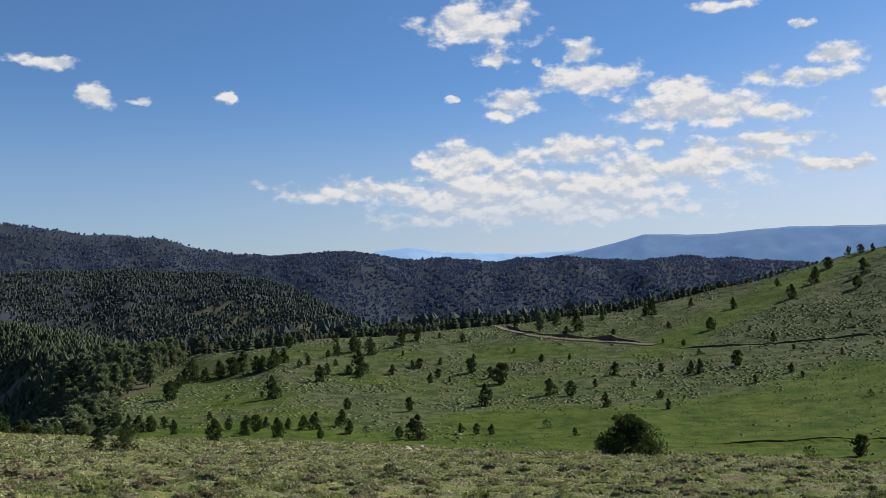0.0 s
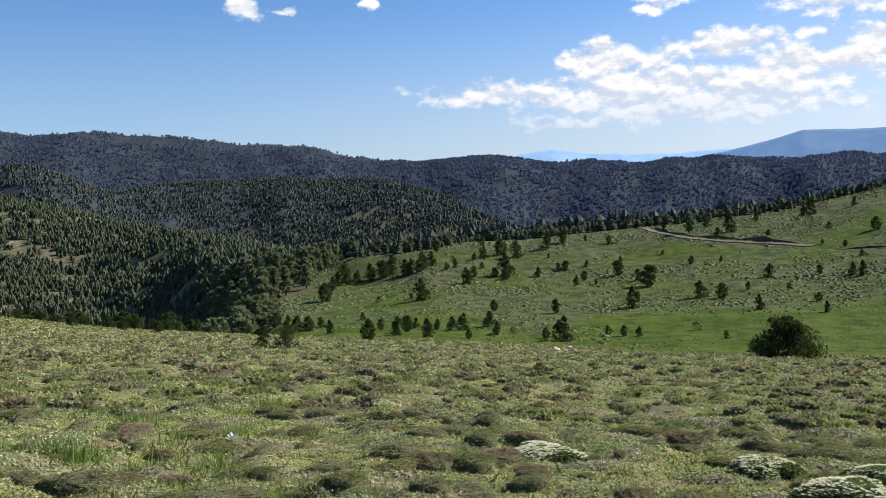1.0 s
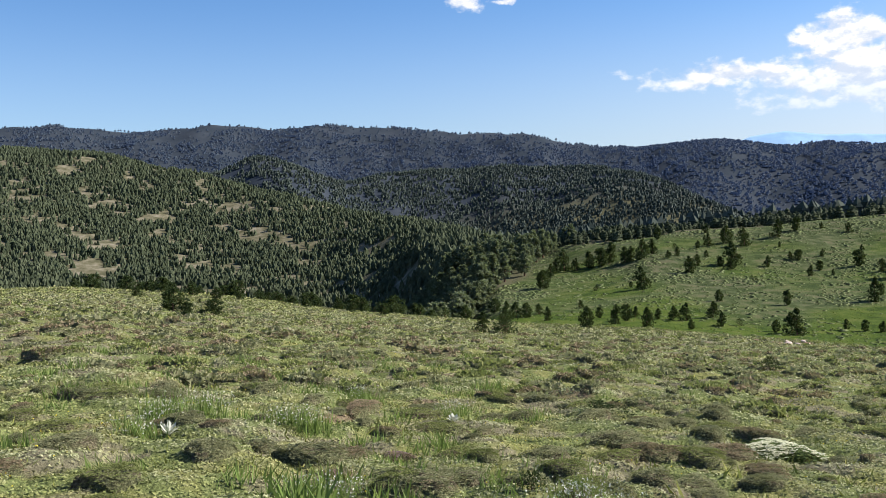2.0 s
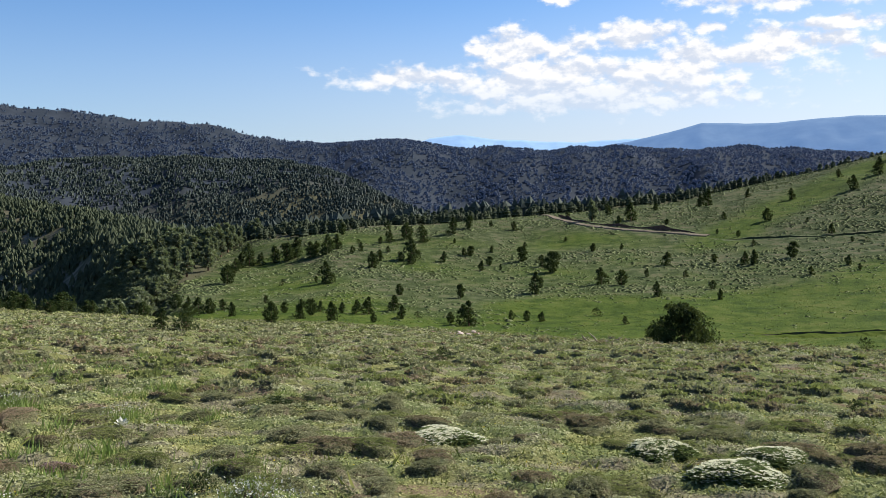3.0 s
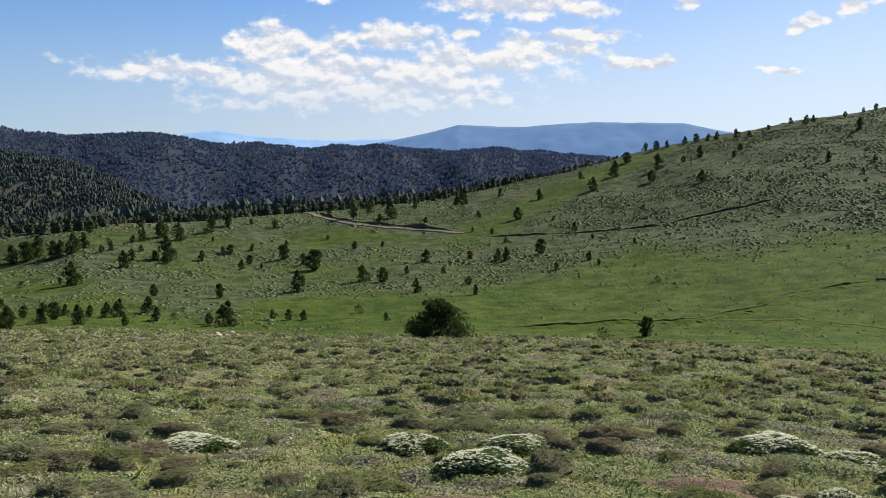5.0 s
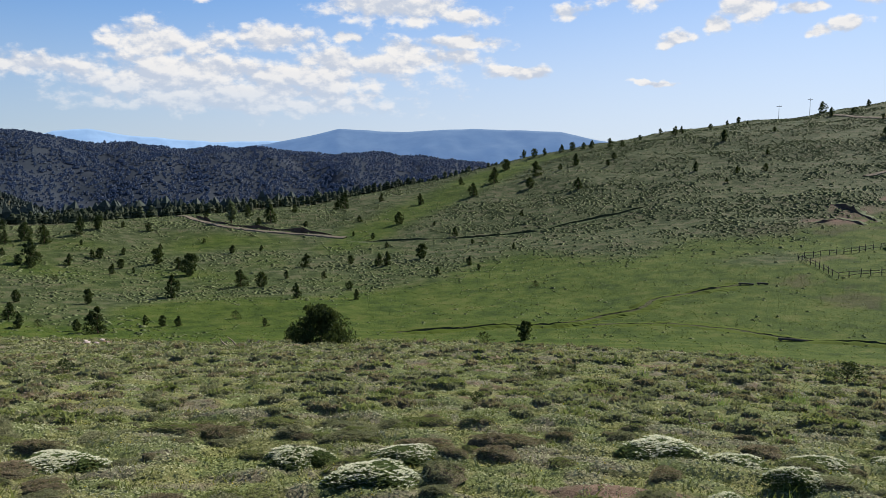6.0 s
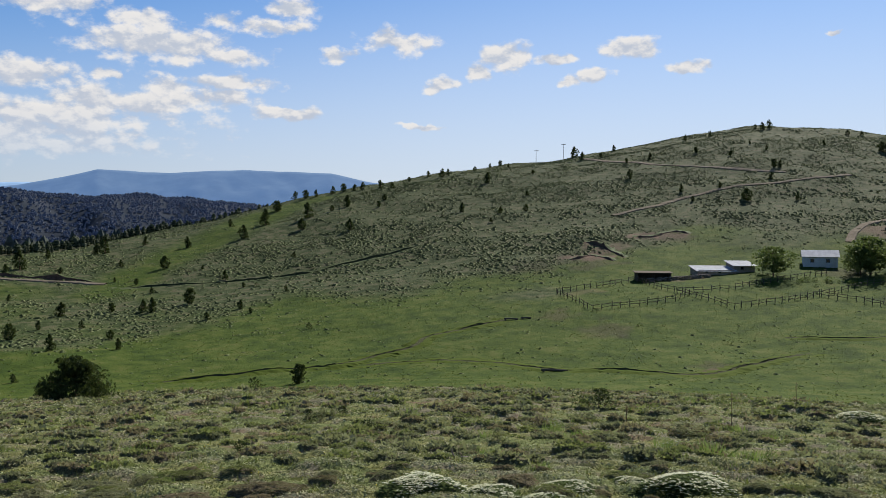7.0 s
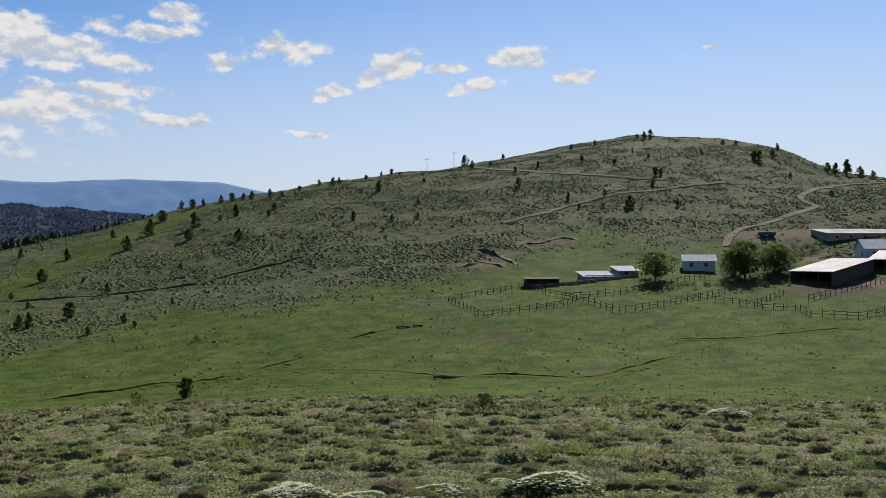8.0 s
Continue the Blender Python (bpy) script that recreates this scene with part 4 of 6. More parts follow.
# pines at the edge of the wood
n_edge = 0
while n_edge < 380:
    a, r = radians(rng.uniform(-30, -14.5)), rng.uniform(150, 310)
    x, y = r * math.sin(a), r * math.cos(a)
    if float(wooded(np.array([x]), np.array([y]))[0]) > 0.4:
        pines.plant(n_edge, x, y, rng.uniform(4.8, 8.2), rng, "pines at the edge of the wood", 1.1)
        n_edge += 1
# young trees and bushes in front of the wood, along the back of the brow
BROW_BUSHES = [(-25.9, 31.6, 0.97), (-23.1, 29, 0.54), (-24.7, 32.9, 0.72), (-47.6, 60.6, 1.19), (-40.9, 54.8, 0.85), (-41.7, 47.3, 0.65), (-52.3, 62.5, 1.35), (-41.4, 58.3, 0.67), (-38.4, 62.9, 0.69), (-41.7, 74.4, 0.79), (-36.5, 67.1, 0.71), (-39.7, 75, 1.26), (-30.9, 61.8, 0.86), (-37, 76, 0.87), (-50, 73.3, 0.92), (-35.3, 45.5, 0.24), (-53.2, 72.7, 1.02), (-52.5, 72.9, 0.83), (-60.1, 70.1, 1.14), (-57.8, 71, 0.94), (-47.7, 73.7, 0.91), (-46.4, 73.9, 0.81), (-43.9, 74.1, 0.89)]
for i, (x, y, h) in enumerate(BROW_BUSHES):
    (cones if i % 4 == 3 else rounds).plant(i, x, y, h, rng, "young trees in front of the wood", 1.15)
for i in range(26):
    az = -45 + i * 0.85 + rng.uniform(-0.6, 0.6)
    r = float(line_at(BROW, np.array([az]))[0][0]) * rng.uniform(1.0, 1.12)
    x, y = r * math.sin(radians(az)), r * math.cos(radians(az))
    (rounds if i % 3 else cones).plant(i, x, y, rng.uniform(1.1, 2.0), rng, "young trees in front of the wood", 1.15)
# the big juniper bush on the brow
bush = tree_thing("juniper_bush", "low", 301, JUNIPER, "large dark green juniper bush on the brow", 5600)
plant(bush, 8.75, 43.0, 1.95, rng, "", True, 0.76)
small_bush = tree_thing("juniper_bush", "low", 302, JUNIPER, "wide low juniper bush beside the larger one", 1100)
plant(small_bush, 9.3, 53.0, 0.95, rng, "", True, 0.9)


# ---------------------------------------------------------------- low plants on the slopes
def mound(rng, rings=2, sides=7):
    V = [(0, 0, 1.0)]
    for k in range(1, rings + 1):
        q, z = math.sin(k / rings * 1.45), math.cos(k / rings * 1.5)
        for s in range(sides):
            a = 2 * math.pi * (s + 0.5 * k) / sides
            j = rng.uniform(0.75, 1.2)
            V.append((q * j * math.cos(a), q * j * math.sin(a), z * rng.uniform(0.75, 1.25) - (0.25 if k == rings else 0)))
    F = [(0, 1 + s, 1 + (s + 1) % sides) for s in range(sides)]
    for k in range(1, rings):
        o, p = 1 + (k - 1) * sides, 1 + k * sides
        for s in range(sides):
            F += [(o + s, p + s, p + (s + 1) % sides), (o + s, p + (s + 1) % sides, o + (s + 1) % sides)]
    return np.array(V), np.array(F)


def hump(rng):
    """A small flat-topped shrub form."""
    V = [(q * math.cos(a) * rng.uniform(0.8, 1.2), q * math.sin(a) * rng.uniform(0.8, 1.2), z * rng.uniform(0.8, 1.2) - 0.1) for q, z, o in ((1.0, 0.0, 0.0), (0.62, 1.0, 0.6)) for a in [o + 2 * math.pi * s / 4 for s in range(4)]]
    F = [(4, 5, 6), (4, 6, 7)]
    for s in range(4):
        F += [(s, (s + 1) % 4, 4 + (s + 1) % 4), (s, 4 + (s + 1) % 4, 4 + s)]
    return np.array(V), np.array(F)


def build_sage():
    rng = np.random.RandomState(41)
    n = 300000
    x, y = plan_points(rng, n, -26, 68, 100, 525)
    r, az = np.hypot(x, y), np.degrees(np.arctan2(x, y))
    rc = line_at(CREST, az)[0]
    p = (1 - wooded(x, y)) * np.maximum(0.07, (1 - lush(x, y)) ** 0.75) * (r < rc + 12) * (0.12 + 0.88 * soft(ripple(x, y, 18.0, 42) + ripple(x, y, 60.0, 43), -0.9, 0.7)) * (1 - bare_ground(x, y))
    p = p * np.clip(1.25 - r / 900.0, 0.3, 1)
    keep = rng.uniform(0, 1, n) < p
    x, y, r, az = x[keep], y[keep], r[keep], az[keep]
    z = ground_z(x, y)
    pieces = []
    w = rng.gamma(5.0, 0.042, len(x)) + 0.11
    w = w * (1 - 0.45 * lush(x, y))
    which = rng.randint(0, 5, len(x))
    for k in range(5):
        tv, tf = hump(rng)
        m = which == k
        S = np.stack([w[m] * rng.uniform(1.0, 2.0, m.sum()), w[m] * rng.uniform(0.6, 1.0, m.sum()), w[m] * rng.uniform(0.36, 0.6, m.sum())], -1)
        pieces.append(scatter(tv, tf, np.stack([x[m], y[m], z[m] + 0.02], -1), S, -np.radians(az[m]) + rng.normal(0, 0.4, m.sum())))
    V, F = join_np(pieces)
    ob = new("sagebrush", mesh_np("sagebrush", V, F, [SAGE], smooth=True))
    tagged(ob, "low grey-green sagebrush hummocks dotting the slopes", "sagebrush", kind="stuff")


build_sage()


def build_meadow():
    """Tufts of longer grass in the pasture."""
    rng = np.random.RandomState(47)
    x, y = plan_points(rng, 90000, -22, 69, 62, 270)
    m = rng.uniform(0, 1, len(x)) < lush(x, y) * (0.25 + 0.75 * soft(ripple(x, y, 9.0, 48) + ripple(x, y, 31.0, 49), -0.6, 0.8)) * (1 - bare_ground(x, y))
    x, y = x[m], y[m]
    pts = np.stack([x, y, ground_z(x, y) + 0.05], -1)
    out = np.tile((0.0, 0.0, 1.4), (len(x), 1))
    V, F = tuft_cloud(rng, pts, rng.uniform(0.07, 0.2, len(x)), out, 2, 0.4)
    tagged(new("meadow_tufts", mesh_np("meadow_tufts", V, F, [TURF])), "tufts of lush green grass in the pasture", "grass", kind="stuff")


build_meadow()


# ---------------------------------------------------------------- plants underfoot
def near_points(rng, n, az0, az1, r0, r1, power=1.3):
    az = np.radians(rng.uniform(az0, az1, n))
    r = (r0 ** power + rng.uniform(0, 1, n) * (r1 ** power - r0 ** power)) ** (1 / power)
    return r * np.sin(az), r * np.cos(az), r


def blades(rng, x, y, h, per, spread, width, lean):
    """Upright narrow blades, some round each plan point."""
    n = len(x) * per
    bx = np.repeat(x, per) + rng.normal(0, 1, n) * np.repeat(spread, per)
    by = np.repeat(y, per) + rng.normal(0, 1, n) * np.repeat(spread, per)
    bz = ground_z(bx, by)
    hh = np.repeat(h, per) * rng.uniform(0.5, 1.15, n)
    a = rng.uniform(0, 6.28, n)
    w = hh * width * rng.uniform(0.7, 1.3, n)
    lx, ly = rng.normal(0, lean, n) * hh, rng.normal(0, lean, n) * hh
    V = np.stack([np.stack([bx - w * np.cos(a), by - w * np.sin(a), bz - 0.01], -1), np.stack([bx + w * np.cos(a), by + w * np.sin(a), bz - 0.01], -1), np.stack([bx + lx, by + ly, bz + hh], -1)], 1).reshape(-1, 3)
    return V, np.arange(len(V)).reshape(-1, 3)


def build_grass():
    rng = np.random.RandomState(71)
    x, y, r = near_points(rng, 16000, -52, 70, 4.2, 62, 1.1)
    k = (0.35 + 0.65 * soft(ripple(x, y, 3.0, 72) + 0.7 * ripple(x, y, 11.0, 73), -0.8, 0.6)) * (1 - bare_ground(x, y))
    m = rng.uniform(0, 1, len(x)) < k
    x, y, r = x[m], y[m], r[m]
    V, F = blades(rng, x, y, 0.035 + 0.0008 * r + rng.gamma(2.0, 0.010, len(x)), 6, 0.06 + 0.003 * r, 0.14, 0.6)
    tagged(new("grass", mesh_np("grass", V, F, [GRASS])), "short dry green grass on the brow", "grass", kind="stuff")
    x, y, r = near_points(rng, 3600, -50, 68, 5, 48, 1.2)
    az = np.degrees(np.arctan2(x, y))
    k = 0.10 * soft(r, 8, 14) * soft(ripple(x, y, 6.0, 75), -0.2, 0.6) + 0.9 * soft(-az, 12, 26) * (1 - soft(r, 14, 26)) * soft(ripple(x, y, 3.5, 74), -0.3, 0.4) + 0.5 * soft(az, 36, 44) * (1 - soft(r, 16, 20)) * soft(ripple(x, y, 2.5, 76), 0.0, 0.5)
    m = rng.uniform(0, 1, len(x)) < k
    x, y, r = x[m], y[m], r[m]
    V, F = blades(rng, x, y, 0.07 + rng.gamma(3.0, 0.018, len(x)), 46, np.full(len(x), 0.10), 0.075, 0.4)
    tagged(new("herbs", mesh_np("herbs", V, F, [HERB])), "bright green upright herbs among the grass", "herbs", kind="stuff")


def leaves_on(rng, x, y, size, per, rough):
    """Small leaves lying over the land, some round each plan point."""
    z, h, e = ground_z(x, y), hummocks(x, y), 0.03
    nrm = np.stack([(h - hummocks(x + e, y)) / e, (h - hummocks(x, y + e)) / e, np.ones_like(z)], -1)
    nrm = np.repeat(nrm / np.linalg.norm(nrm, axis=1)[:, None], per, 0)
    s = np.repeat(size, per)[:, None]
    c = np.repeat(np.stack([x, y, z], -1), per, 0)
    flat = rng.normal(0, 1, c.shape)
    flat -= nrm * (flat * nrm).sum(1)[:, None]
    c = c + flat * s * 0.7 + nrm * s * rng.uniform(0.0, 0.7, (len(c), 1))
    n = nrm + rng.normal(0, rough, c.shape)
    n /= np.linalg.norm(n, axis=1)[:, None]
    a = rng.normal(0, 1, c.shape)
    a -= n * (a * n).sum(1)[:, None]
    a /= np.linalg.norm(a, axis=1)[:, None]
    b = np.cross(n, a)
    V = np.stack([c - b * s * 0.5 - a * s * 0.4, c + b * s * 0.5 - a * s * 0.4, c + a * s], 1).reshape(-1, 3)
    return V, np.arange(len(V)).reshape(-1, 3)


def build_turf():
    """Small leaves covering the turf of the brow, finer close by."""
    rng = np.random.RandomState(77)
    pieces, dome = [], []
    for n, r0, r1, power, s0, s1, tris in ((170000, 4.4, 15, 1.15, 0.011, 0.0009, 2), (150000, 14.5, 62, 1.05, 0.008, 0.0013, 2)):
        x, y, r = near_points(rng, n, -51, 69, r0, r1, power)
        m = rng.uniform(0, 1, n) < 1 - 0.85 * bare_ground(x, y)
        x, y, r = x[m], y[m], r[m]
        size = (s0 + s1 * r) * rng.uniform(0.55, 1.4, len(x))
        pieces.append(leaves_on(rng, x, y, size, tris, 0.36))
        dome.append(np.repeat(hummocks(x, y), tris * 3))
    x, y, r = near_points(rng, 42000, -51, 0, 60, 98, 1.05)
    pieces.append(leaves_on(rng, x, y, 0.0014 * r * rng.uniform(0.55, 1.4, len(x)), 2, 0.36))
    dome.append(np.zeros(len(x) * 6))
    V, F = join_np(pieces)
    tagged(new("turf", mesh_np("turf", V, F, [TURF_LEAF], {"dome": np.concatenate(dome)})), "short leafy turf of herbs and dry grass", "turf", kind="stuff")


def build_flecks():
    """Tiny yellow flowers scattered through the turf."""
    rng = np.random.RandomState(79)
    x, y, r = near_points(rng, 5200, -50, 68, 4.6, 24, 1.2)
    m = rng.uniform(0, 1, len(x)) < soft(ripple(x, y, 3.2, 80) + 0.5 * ripple(x, y, 9.0, 84), -0.2, 0.9) * (1 - bare_ground(x, y))
    pts = np.stack([x[m], y[m], ground_z(x[m], y[m]) + 0.025], -1)
    V, F = tuft_cloud(rng, pts, rng.uniform(0.006, 0.011, len(pts)) * (0.7 + 0.03 * r[m]), np.tile((0.0, 0.0, 1.0), (len(pts), 1)), 3)
    tagged(new("yellow_flowers", mesh_np("yellow_flowers", V, F, [YELLOW])), "tiny yellow flowers scattered through the turf", "flowers", kind="stuff")


def herb_clump(x, y, h, seed):
    r = np.random.RandomState(seed)
    root = new("herb_clump")
    root.location = (x, y, ground_at(x, y))
    V, F = blades(r, np.full(4, x) + r.normal(0, 0.05, 4), np.full(4, y) + r.normal(0, 0.05, 4), np.full(4, h * 0.85), 34, np.full(4, 0.10), 0.03, 0.3)
    V = V - np.array(root.location)
    tagged(part("foliage", mesh_np("foliage", V, F, [HERB]), None, root), kind="stuff")
    p = np.stack([r.normal(0, 0.12, 90), r.normal(0, 0.12, 90), r.uniform(0.3 * h, 0.85 * h, 90)], -1)
    hv, hf = tuft_cloud(r, p, np.full(90, 0.011), r.normal(0, 1, (90, 3)), 2)
    tagged(part("blossom", mesh_np("blossom", hv, hf, [PALE_LEAF]), None, root), "small pale flower heads of the herbs", kind="stuff")
    return tagged(root, "upright green herb clump with pale flower heads", "herb", "herb clumps")


def thistle(x, y, w, seed):
    r = np.random.RandomState(seed)
    root = new("pale_thistle")
    root.location = (x, y, ground_at(x, y))
    for i in range(16):
        a, rise = i * 2.4, 0.25 + 0.03 * i
        d = np.array((math.cos(a), math.sin(a), 0.0))
        side = np.array((-d[1], d[0], 0.0)) * 0.11 * w
        tip = d * w * (0.55 - 0.012 * i) + np.array((0, 0, w * rise))
        midp = d * w * 0.3 + np.array((0, 0, w * rise * 0.75))
        V = np.array([(0, 0, 0.01), midp + side, tip, midp - side])
        part("leaf", mesh_np("leaf", V, [(0, 1, 2), (0, 2, 3)], [PALE_LEAF]), None, root)
    return tagged(root, "pale silvery thistle rosette on the turf", "thistle")


def dead_branches(x, y, w, n, seed, label):
    r = np.random.RandomState(seed)
    root = new("dead_branches")
    root.location = (x, y, ground_at(x, y))
    for i in range(n):
        a, b = r.uniform(0, 6.28), r.uniform(0.1, 0.9)
        p0 = np.array((r.normal(0, 0.25 * w), r.normal(0, 0.1 * w), 0.0))
        q = p0 + w * r.uniform(0.25, 0.5) * np.array((math.cos(a), 0.3 * math.sin(a), b))
        v, f = tube_np([p0, (p0 + q) / 2 + r.normal(0, 0.03 * w, 3), q], (0.03 * w, 0.022 * w, 0.008 * w), 5)
        part("branch", mesh_np("branch", v, f, [GREY_WOOD], smooth=True), None, root)
    return tagged(root, label, "dead wood")


PALE_LEAF = leafy("pale_leaf", (0.42, 0.43, 0.36), (0.58, 0.58, 0.50), (0.70, 0.70, 0.62), 0.7, 0.2)
GREY_WOOD = plain("dead_wood", (0.13, 0.10, 0.085), (0.34, 0.29, 0.25), 6.0, 0.9, bump=0.5)
HERB_CLUMPS = [(-1.78, 5.99, 0.19), (-1.58, 6.13, 0.18), (-3.46, 5.55, 0.16), (-3.25, 5.62, 0.14), (-1.72, 6.19, 0.13), (-4.92, 7.87, 0.28), (-4.32, 10.28, 0.23), (-6.01, 7.8, 0.26), (-6.35, 7.48, 0.26), (-5.94, 10.92, 0.23), (-5.75, 6.48, 0.23), (-5.17, 7.87, 0.21), (11.18, 10.61, 0.26), (12.08, 14.48, 0.29)]
THISTLES = [(-5.57, 6.63, 0.19), (-3.97, 9.42, 0.16)]
DEAD_WOOD = [(5.6, 47.6, 1.7), (7.67, 11.34, 0.5)]
for i, (x, y, h) in enumerate(HERB_CLUMPS):
    herb_clump(x, y, h, 500 + i)
for i, (x, y, h) in enumerate(THISTLES):
    thistle(x, y, h, 520 + i)
for i, (x, y, h) in enumerate(DEAD_WOOD):
    dead_branches(x, y, h, 11 if i == 0 else 4, 530 + i, "heap of grey dead branches on bare soil" if i == 0 else "grey dry stick lying in the grass")


def dome_form(rng, rings, sides):
    """A steep-sided cushion 2 m across and 1 m tall before scaling, uneven all over."""
    V = [(rng.normal(0, 0.1), rng.normal(0, 0.1), rng.uniform(0.85, 1.05))]
    ph = rng.uniform(0, 6.28, 3)
    for k in range(1, rings + 1):
        q = (k / rings) ** 0.8
        z = (1 - min(q, 0.995) ** 2.4) ** 0.5 if k < rings else -0.35
        for s in range(sides):
            a = 2 * math.pi * (s + 0.5 * k) / sides
            j = 1 + 0.2 * math.sin(2 * a + ph[0]) + 0.16 * math.sin(3 * a + ph[1]) + 0.1 * math.sin(5 * a + ph[2]) + rng.uniform(-0.08, 0.08)
            V.append((q * j * math.cos(a), q * j * math.sin(a), z * rng.uniform(0.78, 1.2)))
    F = [(0, 1 + s, 1 + (s + 1) % sides) for s in range(sides)]
    for k in range(1, rings):
        o, p = 1 + (k - 1) * sides, 1 + k * sides
        for s in range(sides):
            F += [(o + s, p + s, p + (s + 1) % sides), (o + s, p + (s + 1) % sides, o + (s + 1) % sides)]
    return np.array(V), np.array(F)


def mat_cover(x, y, seed):
    """How thickly cushions of one kind stand at a plan point, 0 to 1."""
    return (0.35 + 0.65 * soft(ripple(x, y, 4.5, seed) + 0.6 * ripple(x, y, 15.0, seed + 7), -0.7, 0.6)) * (1 - 0.8 * bare_ground(x, y))


def dome_tufts(rng, tv, tf, S, per):
    """Leaf tufts over cushions of one form, thinner towards their feet: places before turning, outward ways, sizes."""
    f = rng.randint(0, len(tf), (len(S), per))
    u, v = rng.uniform(0, 1, (len(S), per, 1)), rng.uniform(0, 1, (len(S), per, 1))
    flip = u + v > 1
    u, v = np.where(flip, 1 - u, u), np.where(flip, 1 - v, v)
    tri = tv[tf[f]]
    p = tri[..., 0, :] + u * (tri[..., 1, :] - tri[..., 0, :]) + v * (tri[..., 2, :] - tri[..., 0, :])
    p = np.where(p[..., 2:] < 0.08, p * (1, 1, 0) + (0, 0, 0.08), p)
    keep = rng.uniform(0, 1, (len(S), per)) < 0.5 + 0.5 * soft(p[..., 2], 0.1, 0.6)
    size = 1.45 * np.sqrt(S[:, 0:1] * S[:, 1:2] / per) * rng.uniform(0.6, 1.4, (len(S), per))
    return p * S[:, None, :], np.stack([p[..., 0], p[..., 1], 0.5 + p[..., 2]], -1), size, keep


def mat_sizes(rng, n, wide, tall, most=0.42):
    w = np.minimum(rng.gamma(2.6, wide / 2.6, n) + 0.06, most)
    return np.stack([w * rng.uniform(1.0, 1.9, n), w * rng.uniform(0.65, 1.05, n), np.minimum(w, 0.26) * rng.uniform(tall[0], tall[1], n) + 0.02], -1)


def build_mats(name, mat, label, n, seed, wide, r1, tall=(0.22, 0.40)):
    """Cushion plants and mats past the nearest ones: a dense core under a shaggy skin of small leaves."""
    rng = np.random.RandomState(seed)
    x, y, r = near_points(rng, n, -52, 70, 13.0, r1, 1.55)
    m = rng.uniform(0, 1, n) < mat_cover(x, y, seed)
    x, y, r = x[m], y[m], r[m]
    z = ground_z(x, y)
    S = mat_sizes(rng, len(x), wide, tall)
    turn = -np.arctan2(x, y) + rng.normal(0, 0.5, len(x))
    cores, pieces = [], []
    which = rng.randint(0, 6, len(x))
    for q in range(6):
        for lo, hi, rings, sides, per in ((0, 24, 4, 10, 110), (24, 99, 3, 8, 28)):
            tv, tf = dome_form(rng, rings, sides)
            k = (which == q) & (r >= lo) & (r < hi)
            cores.append(scatter(tv, tf, np.stack([x[k], y[k], z[k]], -1), S[k] * (0.9, 0.9, 0.85), turn[k]))
            p, o, size, keep = dome_tufts(rng, tv, tf, S[k], per)
            c, s = np.cos(turn[k])[:, None], np.sin(turn[k])[:, None]
            pts = np.stack([p[..., 0] * c - p[..., 1] * s + x[k][:, None], p[..., 0] * s + p[..., 1] * c + y[k][:, None], p[..., 2] + z[k][:, None]], -1)
            out = np.stack([o[..., 0] * c - o[..., 1] * s, o[..., 0] * s + o[..., 1] * c, o[..., 2]], -1)
            pieces.append(tuft_cloud(rng, pts[keep], size[keep], out[keep], 2))
    root = new(name)
    V, F = join_np(cores)
    tagged(part("core", mesh_np("core", V, F, [CUSHION_CORE], smooth=True), None, root), "dark woody inside of the cushions", kind="stuff")
    V, F = join_np(pieces)
    tagged(part("foliage", mesh_np("foliage", V, F, [mat]), None, root), kind="stuff")
    return tagged(root, label, "cushion plants", kind="stuff")


def mat_thing(name, mat, label, seed):
    """One cushion plant, 2 m across and 1 m tall before scaling."""
    rng = np.random.RandomState(seed)
    root = new(name)
    root.empty_display_size = 0.1
    tv, tf = dome_form(rng, 5, 14)
    part("core", mesh_np("core", tv * (0.86, 0.86, 0.82), tf, [CUSHION_CORE], smooth=True), None, root, "dark woody inside of the cushion")
    p, o, size, keep = dome_tufts(rng, tv, tf, np.ones((1, 3)), 1500)
    V, F = tuft_cloud(rng, p[keep], size[keep], o[keep], 3)
    part("foliage", mesh_np("foliage", V, F, [mat]), None, root)
    return tagged(root, label, "cushion plant")


def near_mats(name, mat, label, group, n, seed, wide, tall=(0.26, 0.48)):
    """The nearest cushions, each a plant of its own."""
    rng = np.random.RandomState(seed + 300)
    forms = [mat_thing(name, mat, label, seed + 310 + k) for k in range(4)]
    x, y, r = near_points(rng, n, -50, 68, 4.6, 13.0, 1.7)
    m = rng.uniform(0, 1, n) < mat_cover(x, y, seed)
    x, y = x[m], y[m]
    S = mat_sizes(rng, len(x), wide, tall, 0.23)
    for i, (px, py, sz) in enumerate(zip(x, y, S)):
        mm = Matrix.Translation((px, py, ground_at(px, py))) @ Matrix.Rotation(-math.atan2(px, py) + rng.normal(0, 0.5), 4, "Z") @ Matrix.Diagonal((*sz, 1))
        ob = forms[i] if i < 4 else copy_thing(forms[i % 4], mm)
        ob.matrix_basis = mm
        tagged(ob, group=group)


